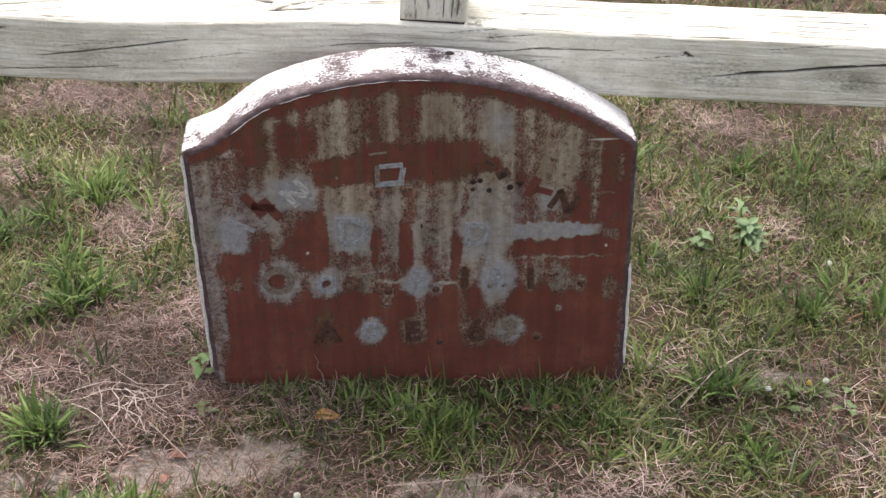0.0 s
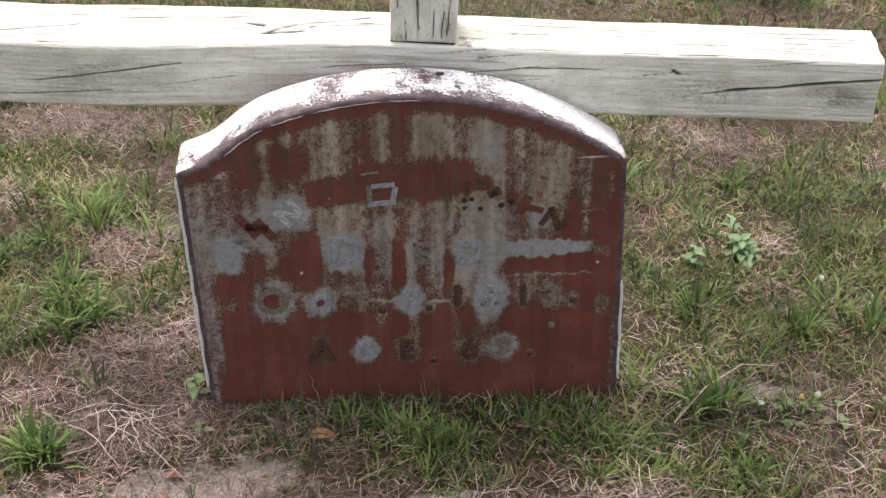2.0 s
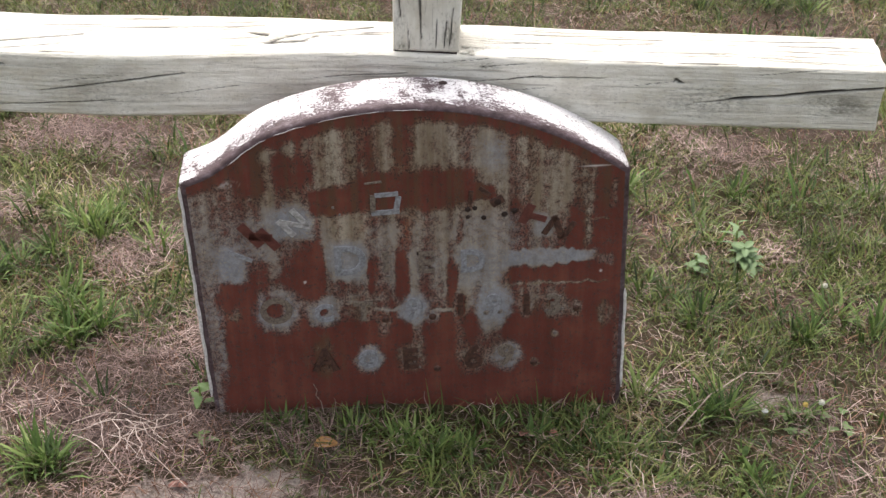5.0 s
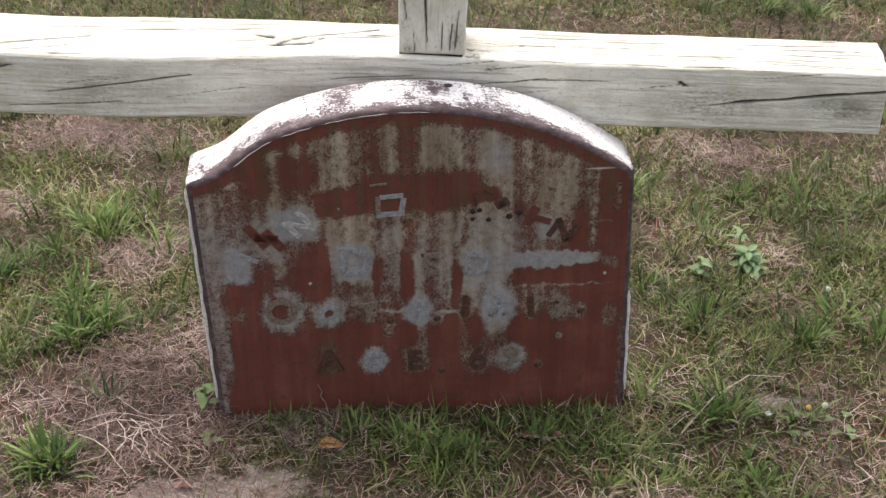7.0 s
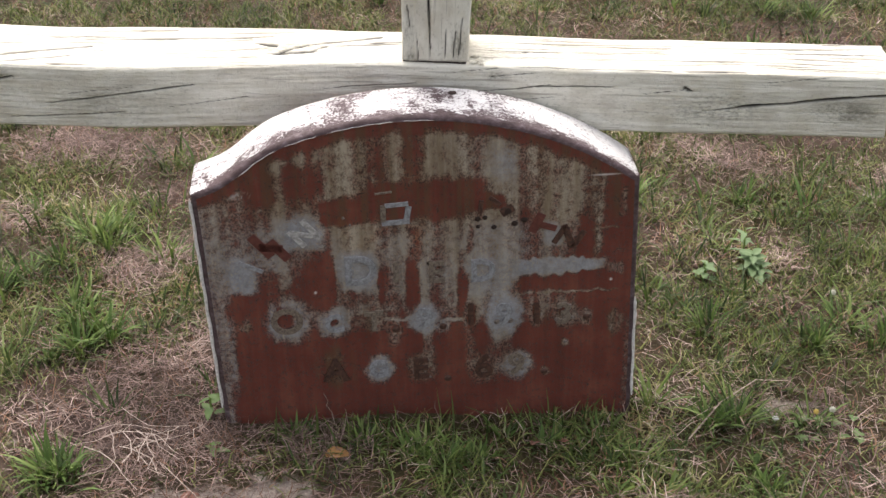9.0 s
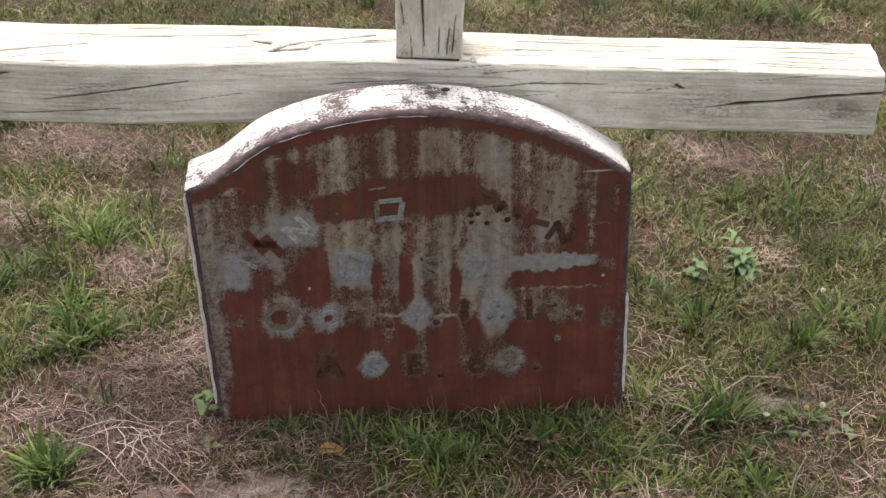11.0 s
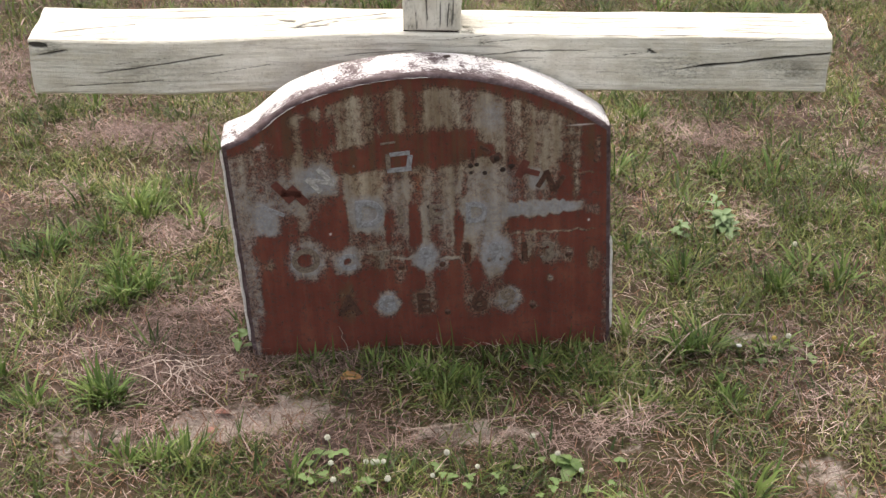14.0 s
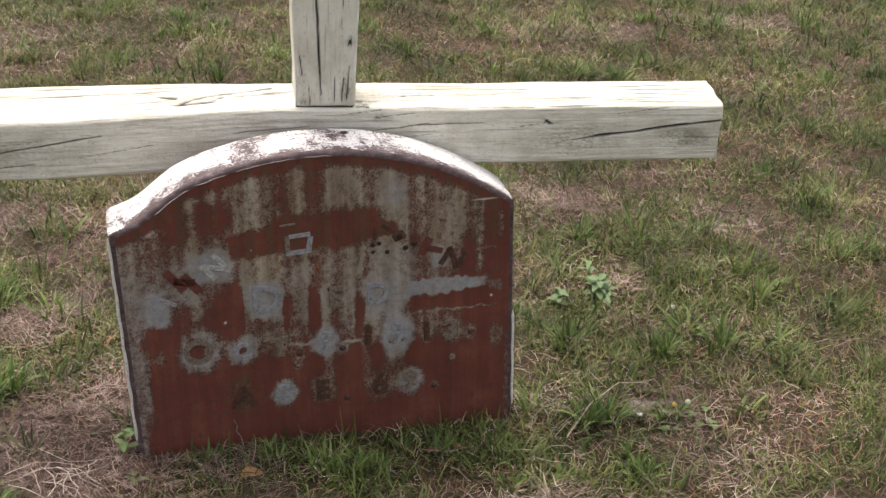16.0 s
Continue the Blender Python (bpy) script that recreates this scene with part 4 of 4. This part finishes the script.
def foot(x, y):
    """The strip before the gravestone, where the grass grows deep."""
    return blob(x + 0.1 * (fbm(x * 8, y * 8, 99) - 0.5), y + 0.1 * (fbm(x * 8 + 4, y * 8, 98) - 0.5), 0.27, -0.215, 0.33, 0.10, 0.5)


def clumps(cx, cy, per, spread):
    px, py, which = np.repeat(cx, per), np.repeat(cy, per), np.repeat(np.arange(len(cx)), per)
    head = rng.uniform(0, 6.28, len(px))
    out = np.abs(rng.normal(0, spread, len(px)))
    px, py = px + np.cos(head) * out, py + np.sin(head) * out
    ok = clear(px, py)
    return px[ok], py[ok], head[ok] + rng.normal(0, 0.5, int(ok.sum())), which[ok]


def lawn():
    tuft = lambda x, y: smooth(fbm(x * 12 + 5, y * 12, 90), 0.42, 0.60)
    green = lambda x, y: np.clip((1 - 0.96 * brown(x, y)) * (0.14 + 0.86 * tuft(x, y)) + 0.5 * lush(x, y), 0, 1) * (1 - 0.97 * bare(x, y))
    # short green grass, thick where the thatch is not
    x, y = scatter(430000, green)
    n = len(x)
    tall = 0.6 + 0.9 * fbm(x * 4 + 2, y * 4, 95)
    blades("lawn_grass", x, y, rng.uniform(0.014, 0.044, n) * tall, rng.uniform(0.0011, 0.0027, n), rng.uniform(0, 6.28, n), rng.uniform(0.6, 1.6, n), rng.normal(0, 1.1, n), GREEN, "short patchy green lawn grass", start=0.7)
    # dead straw lying on the soil
    x, y = scatter(760000, lambda x, y: (0.14 + 0.86 * brown(x, y)) * (1 - 0.93 * bare(x, y)) * (1 - hole(x, y)))
    n = len(x)
    blades("dry_straw", x, y, rng.uniform(0.010, 0.034, n) * rng.choice([1, 1, 1, 1.7], n), rng.uniform(0.0006, 0.0014, n), rng.uniform(0, 6.28, n), rng.uniform(1.15, 1.75, n), rng.normal(0, 0.8, n), DRY, "dead tan straw lying over the soil", base=height(x, y) + rng.uniform(-0.001, 0.014, n), segs=2, start=0.95)
    # coarse grass in clumps
    cx, cy = scatter(3600, lambda x, y: np.clip(0.6 * green(x, y) + 0.4 * lush(x, y) + 0.25 * smooth(x, 0.6, 0.95), 0, 1))
    px, py, head, which = clumps(cx, cy, rng.randint(6, 16, len(cx)), 0.016)
    n = len(px)
    size = rng.uniform(0.5, 1.1, len(cx))[which] * (1 - 0.5 * foot(px, py))
    blades("coarse_grass", px, py, rng.uniform(0.03, 0.080, n) * size, rng.uniform(0.0020, 0.0044, n), head, rng.uniform(0.5, 1.5, n), rng.normal(0, 0.6, n), FRESH, "coarse bright green grass in tufts", start=0.6)
    # deep grass before the gravestone
    x, y = scatter(2600, lambda x, y: foot(x, y) * (0.06 + 0.94 * tuft(x * 1.3, y * 1.3)), -0.2, 0.75, -0.4, -0.06)
    n = len(x)
    blades("deep_grass", x, y, rng.uniform(0.02, 0.055, n), rng.uniform(0.0020, 0.0044, n), rng.uniform(0, 6.28, n), rng.uniform(0.8, 1.8, n), rng.normal(0, 0.6, n), FRESH, "deep dark green grass before the gravestone", start=0.6)
    # larger tufts whose blades spread from one root
    spots = np.array([(-0.46, 0.07), (-0.49, 0.09), (-0.43, 0.04), (-0.47, 0.01), (-0.60, 0.20), (-0.63, 0.15), (-0.55, 0.24), (-0.49, 0.36), (-0.52, 0.33), (-0.40, 0.28), (-0.24, 0.40), (-0.43, -0.27), (-0.44, -0.255), (-0.42, -0.26), (-0.53, -0.29), (-0.36, -0.42), (-0.28, -0.41), (-0.32, -0.415), (-0.13, -0.43),
                      (-0.13, -0.16), (-0.03, -0.18), (0.03, -0.20), (0.045, -0.185), (0.12, -0.19), (0.105, -0.20), (0.21, -0.16), (0.29, -0.15), (0.33, -0.19), (0.44, -0.11), (0.48, -0.10), (0.47, 0.14), (0.63, 0.10), (0.68, 0.16), (0.74, 0.12), (0.58, 0.54), (0.50, -0.24)])
    near = len(spots)
    spots = np.concatenate([spots, np.stack(scatter(420, green), -1)])
    per = np.where(np.arange(len(spots)) < near, rng.randint(28, 52, len(spots)), rng.randint(12, 30, len(spots)))
    px, py, head, which = clumps(spots[:, 0], spots[:, 1], per, 0.015)
    n = len(px)
    size = rng.uniform(0.6, 1.1, len(spots))[which] * (1 - 0.45 * foot(px, py))
    blades("grass_tufts", px, py, rng.uniform(0.035, 0.085, n) * size, rng.uniform(0.0026, 0.0052, n), head, rng.uniform(0.5, 1.6, n), rng.normal(0, 0.5, n), BRIGHT, "broad-bladed green grass spreading from its roots", start=0.5)
    # brown withered blades among the green
    x, y = scatter(110000, lambda x, y: 0.25 + 0.65 * smooth(fbm(x * 9 + 3, y * 9, 97), 0.42, 0.62))
    n = len(x)
    blades("withered_grass", x, y, rng.uniform(0.014, 0.05, n), rng.uniform(0.0011, 0.0026, n), rng.uniform(0, 6.28, n), rng.uniform(0.8, 1.7, n), rng.normal(0, 0.8, n), WITHERED, "withered reddish-brown blades among the lawn grass", segs=2, start=0.8)
    # stalks left standing dry
    x, y = scatter(4200, lambda x, y: 0.4 + 0.6 * brown(x, y))
    n = len(x)
    blades("dry_stalks", x, y, rng.uniform(0.03, 0.09, n), rng.uniform(0.0008, 0.0018, n), rng.uniform(0, 6.28, n), rng.uniform(0.9, 1.55, n), rng.normal(0, 0.7, n), DRY, "long dry stalks leaning in the lawn", start=0.8)
    # the field beyond
    x, y, big = beyond(210000, lambda x, y: np.clip((1 - 0.9 * brown(x, y)) * (0.4 + 0.6 * tuft(x * 0.6, y * 0.6)), 0, 1))
    n = len(x)
    blades("field_grass", x, y, rng.uniform(0.018, 0.045, n) * big, rng.uniform(0.0022, 0.0046, n) * big, rng.uniform(0, 6.28, n), rng.uniform(0.5, 1.5, n), rng.normal(0, 0.7, n), GREEN, "rough grass of the field around", segs=2, start=0.7)
    x, y, big = beyond(120000, lambda x, y: 0.2 + 0.8 * brown(x, y))
    n = len(x)
    blades("field_straw", x, y, rng.uniform(0.014, 0.04, n) * big, rng.uniform(0.0014, 0.0030, n) * big, rng.uniform(0, 6.28, n), rng.uniform(1.15, 1.7, n), rng.normal(0, 1.2, n), DRY, "dead straw lying over the field", base=height(x, y) + rng.uniform(-0.001, 0.012, n), segs=2, start=0.95)
    # a few tall blades against the front of the gravestone
    x = np.array([-0.155, -0.02, 0.068, 0.075, 0.085, 0.215, 0.222, 0.235, 0.17, 0.26, 0.30, 0.05, -0.1, 0.27, 0.13])
    y = -0.128 + 0.105 * (x - 0.05) - rng.uniform(0.004, 0.03, len(x))
    n = len(x)
    blades("tall_blades", x, y, rng.uniform(0.05, 0.09, n), rng.uniform(0.0022, 0.0036, n), rng.uniform(-2.4, -0.7, n), rng.uniform(0.1, 0.5, n), rng.normal(0, 0.5, n), FRESH, "tall green blades at the foot of the gravestone")


lawn()


# ---- weeds, flowers and litter ----
def leaf_bm(length, width, fold=0.25, droop=0.35, lobes=0.0):
    """An ovate leaf along +x from its stalk, folded on the midrib and drooping."""
    bm = bmesh.new()
    rows = []
    for k in range(7):
        s = k / 6
        w = width / 2 * math.sin(math.pi * min(1, 0.06 + s * 0.94)) ** 0.75 * (1 - 0.25 * s) * (1 + lobes * (k % 2))
        z = -droop * length * s * s
        rows.append([bm.verts.new((length * s, side * w, z + fold * abs(side) * w)) for side in (-1, -0.5, 0, 0.5, 1)])
    for a, c in zip(rows, rows[1:]):
        for j in range(4):
            bm.faces.new((a[j], c[j], c[j + 1], a[j + 1]))
    for f in bm.faces:
        f.smooth = True
    return bm


def tube_bm(points, r0, r1, sides=5):
    bm = bmesh.new()
    last = None
    for k, p in enumerate(points):
        r = r0 + (r1 - r0) * k / (len(points) - 1)
        ring = [bm.verts.new((p[0] + r * math.cos(a), p[1] + r * math.sin(a), p[2])) for a in (2 * math.pi * j / sides for j in range(sides))]
        if last:
            for j in range(sides):
                bm.faces.new((last[j], last[(j + 1) % sides], ring[(j + 1) % sides], ring[j]))
        last = ring
    for f in bm.faces:
        f.smooth = True
    return bm


def ground_at(x, y):
    return float(height(np.array([x]), np.array([y]))[0])


def weed(x, y, count, length, width, tall, label, material=None):
    plant = tagged(new("broadleaf_weed"), label, "weed")
    plant.location = (x, y, ground_at(x, y) - 0.003)
    part("stem", tube_bm([(0, 0, 0), (0.003, 0.002, tall * 0.5), (0.001, 0.005, tall)], 0.0016, 0.0010), STEM, plant)
    for k in range(count):
        h = tall * (0.15 + 0.85 * (k + 0.5) / count)
        size = random.uniform(0.7, 1.1) * (1 - 0.35 * k / count)
        ob = part("leaf", leaf_bm(length * size, width * size, 0.3, random.uniform(0.1, 0.5), 0.18), material or LEAF, plant)
        ob.matrix_local = Matrix.Translation((0.002, 0.003, h)) @ Euler((random.uniform(-0.3, 0.3), random.uniform(-0.5, 0.15), k * 2.4 + random.uniform(-0.4, 0.4))).to_matrix().to_4x4()


def clover(x, y, tall, size, material=FLOWER, label="white clover flower head on a thin stem"):
    plant = tagged(new("clover_flower"), label, "flower", group="clover flowers in the grass")
    plant.location = (x, y, ground_at(x, y) - 0.003)
    lean = random.uniform(-0.008, 0.008)
    part("stem", tube_bm([(0, 0, 0), (lean * 0.4, 0, tall * 0.6), (lean, 0, tall)], 0.0008, 0.0006), STEM, plant)
    bm = bmesh.new()
    for k in range(26):
        a, t = k * 2.39996, math.acos(1 - 1.75 * (k + 0.5) / 26)
        d = Vector((math.sin(t) * math.cos(a), math.sin(t) * math.sin(a), math.cos(t)))
        m = Matrix.Translation(Vector((lean, 0, tall)) + d * size * 0.45) @ d.to_track_quat("Z", "Y").to_matrix().to_4x4() @ Matrix.Diagonal((size * 0.22, size * 0.22, size * 0.32, 1))
        bmesh.ops.create_icosphere(bm, subdivisions=1, radius=1.0, matrix=m)
    part("flower_head", bm, material, plant)


def clover_leaves(x, y, tall, size):
    plant = tagged(new("clover_plant"), "low green clover with three round leaflets", "clover", group="clover leaves in the grass")
    plant.location = (x, y, ground_at(x, y) - 0.003)
    part("stem", tube_bm([(0, 0, 0), (0.001, 0.001, tall)], 0.0007, 0.0006), STEM, plant)
    turn = random.uniform(0, 6.28)
    for k in range(3):
        ob = part("leaf", leaf_bm(size, size * 0.95, 0.2, 0.1), LEAF, plant)
        ob.matrix_local = Matrix.Translation((0.001, 0.001, tall)) @ Euler((0, random.uniform(-0.3, 0.2), turn + k * 2.094)).to_matrix().to_4x4()


def dead_leaf(x, y, length, width, turn, material, label):
    ob = part("dead_leaf", leaf_bm(length, width, 0.5, 0.2), material, None)
    mod = ob.modifiers.new("thickness", "SOLIDIFY")
    mod.thickness = 0.0006
    ob.matrix_world = Matrix.Translation((x, y, ground_at(x, y) + 0.008)) @ Euler((random.uniform(-0.3, 0.3), random.uniform(-0.1, 0.2), turn)).to_matrix().to_4x4()
    tagged(ob, label, "leaf")


def twig(points, r, label, material=None):
    ob = part("twig", tube_bm(points, r, r * 0.5), material or STRAW, None)
    tagged(ob, label, "twig")


STRAW = make_plain("bleached_straw", srgb(112, 97, 88), srgb(166, 150, 140), 160, 0.8)
ROOT = make_plain("bleached_root", srgb(132, 117, 108), srgb(186, 170, 160), 160, 0.8)
ORANGE = make_plain("orange_tan_leaf", srgb(116, 82, 46), srgb(158, 120, 74), 90, 0.7)
TAN = make_plain("tan_leaf", srgb(130, 108, 82), srgb(172, 150, 122), 90, 0.7)
weed(0.560, 0.300, 18, 0.040, 0.023, 0.045, "pale green broadleaf weed growing in the lawn", PALE_LEAF)
weed(0.575, 0.290, 10, 0.034, 0.020, 0.030, "pale green broadleaf weed seedling in the lawn", PALE_LEAF)
weed(0.553, 0.345, 9, 0.034, 0.013, 0.065, "upright broadleaf weed with narrow pale leaves", PALE_LEAF)
weed(0.480, 0.275, 7, 0.034, 0.020, 0.035, "small low broadleaf weed in the lawn", PALE_LEAF)
weed(-0.252, -0.135, 6, 0.032, 0.016, 0.050, "small green weed against the gravestone's side")
weed(-0.240, -0.205, 4, 0.026, 0.014, 0.018, "low green weed seedling in straw")
weed(0.25, -0.40, 7, 0.034, 0.024, 0.022, "low green weed with rounded leaves")
for cx, cy in ((-0.082, -0.376), (-0.082, -0.426), (-0.068, -0.461), (-0.023, -0.424), (-0.008, -0.423), (0.002, -0.42), (0.007, -0.464), (0.088, -0.397), (0.067, -0.454), (0.131, -0.433), (-0.035, -0.42), (0.206, -0.36), (0.232, -0.40), (0.265, -0.43)):
    clover(cx, cy, random.uniform(0.022, 0.036), random.uniform(0.0046, 0.0066))
clover(0.609, -0.104, 0.035, 0.0062, label="white clover flower head beside a yellow bud")
clover(0.588, -0.108, 0.032, 0.0056, YELLOW, "yellow bud on a thin green stem")
clover(0.672, 0.21, 0.03, 0.0065, label="white clover flower head in the lawn")
for k in range(34):
    clover_leaves(random.uniform(-0.12, 0.32), random.uniform(-0.47, -0.38), random.uniform(0.008, 0.02), random.uniform(0.007, 0.011))
for k in range(14):
    clover_leaves(0.595 + random.uniform(-0.05, 0.05), -0.12 + random.uniform(-0.02, 0.03), random.uniform(0.008, 0.016), random.uniform(0.007, 0.010))
dead_leaf(-0.262, -0.292, 0.034, 0.020, 0.4, DEAD, "dead reddish leaf lying on bare sand")
dead_leaf(-0.256, -0.345, 0.022, 0.014, 2.0, DEAD, "curled reddish leaf lying on bare sand")
dead_leaf(-0.084, -0.212, 0.034, 0.024, 0.2, ORANGE, "orange-tan dead leaf in front of the gravestone")
dead_leaf(0.19, -0.168, 0.022, 0.014, 0.9, DEAD, "brown dead leaf in front of the gravestone")
dead_leaf(0.24, -0.165, 0.022, 0.014, 2.4, DEAD, "curled brown dead leaf in front of the gravestone")
dead_leaf(-0.67, 0.51, 0.028, 0.016, 1.2, TAN, "pale dead leaf lying in the lawn")
twig([(0.405, -0.145, 0.012), (0.455, -0.080, 0.026), (0.512, -0.030, 0.030), (0.56, -0.022, 0.024)], 0.0014, "bent dry stalk lying over the grass")
roots = tagged(new("root_tangle"), "tangle of bleached dead roots lying on straw", "roots")
roots.location = (-0.320, -0.205, ground_at(-0.320, -0.205))
for k in range(16):
    a, ln = random.uniform(0, 6.28), random.uniform(0.045, 0.115)
    ox, oy, turn = random.gauss(0, 0.030), random.gauss(0, 0.020), random.uniform(-0.9, 0.9)
    pts = []
    for s in range(6):
        q = s / 5
        wob = random.uniform(-0.5, 0.5)
        pts.append((ox + math.cos(a + turn * q + wob) * ln * (q - 0.3), oy + math.sin(a + turn * q) * ln * (q - 0.3), 0.017 + 0.006 * math.sin(math.pi * q) + 0.005 * random.random()))
    part("root", tube_bm(pts, random.uniform(0.0006, 0.0011), 0.0004), ROOT, roots)
twig([(-0.296, -0.242, 0.018), (-0.262, -0.275, 0.014), (-0.216, -0.322, 0.012)], 0.0011, "bleached straight stalk lying on sand")
twig([(0.02, -0.332, 0.014), (0.10, -0.318, 0.016), (0.192, -0.299, 0.02)], 0.0012, "long dry stalk lying on sand")
twig([(0.53, -0.27, 0.004), (0.535, -0.255, 0.035), (0.548, -0.245, 0.065)], 0.0013, "upright dry stalk in the lawn")
twig([(0.60, -0.255, 0.004), (0.592, -0.25, 0.03), (0.578, -0.245, 0.055)], 0.0012, "upright dry stalk in the lawn")
twig([(-0.078, -0.14, 0.006), (-0.083, -0.138, 0.03), (-0.09, -0.137, 0.04), (-0.088, -0.136, 0.048), (-0.094, -0.136, 0.06)], 0.0007, "thin curled stem before the rusty front")
def soil_crumbs():
    """Small clods strewn over the bare sand."""
    x, y = scatter(60000, lambda x, y: 0.12 * bare(x, y) ** 2, -0.6, 1.0, -0.55, 0.65)
    for px, py in zip(x, y):
        r = rng.uniform(0.0012, 0.0042) * rng.choice([0.6, 1, 1.5])
        m = Matrix.Translation((px, py, ground_at(px, py) + r * 0.2)) @ Euler(rng.uniform(0, 6.28, 3)).to_matrix().to_4x4() @ Matrix.Diagonal((r * rng.uniform(0.8, 1.4), r, r * rng.uniform(0.5, 0.9), 1))
        base = len(verts)
        ring = [(1, 0, 0), (-1, 0, 0), (0, 1, 0), (0, -1, 0), (0, 0, 1), (0, 0, -1)]
        verts.extend([tuple(m @ (Vector(c) * rng.uniform(0.75, 1.2))) for c in ring])
        faces.extend([(base + a, base + c, base + d) for a, c, d in ((0, 2, 4), (2, 1, 4), (1, 3, 4), (3, 0, 4), (2, 0, 5), (1, 2, 5), (3, 1, 5), (0, 3, 5))])


verts, faces = [], []
soil_crumbs()
crumbs = bpy.data.meshes.new("soil_crumbs")
crumbs.from_pydata(verts, [], faces)
crumbs.materials.append(make_plain("dry_sandy_soil", srgb(104, 92, 84), srgb(166, 153, 144), 60, 0.95))
tagged(new("soil_crumbs", crumbs), "crumbs of dry sandy soil", "soil", kind="stuff")
pebble = bmesh.new()
bmesh.ops.create_icosphere(pebble, subdivisions=2, radius=0.004)
for vert in pebble.verts:
    vert.co = Vector((vert.co.x * 1.2, vert.co.y, vert.co.z * 0.7)) * (1 + 0.2 * noise.noise(vert.co * 200))
pebble = part("pebble", pebble, STONE, None)
pebble.location = (0.530, -0.098, ground_at(0.530, -0.098) + 0.010)
tagged(pebble, "small pale pebble lying in the grass", "pebble")
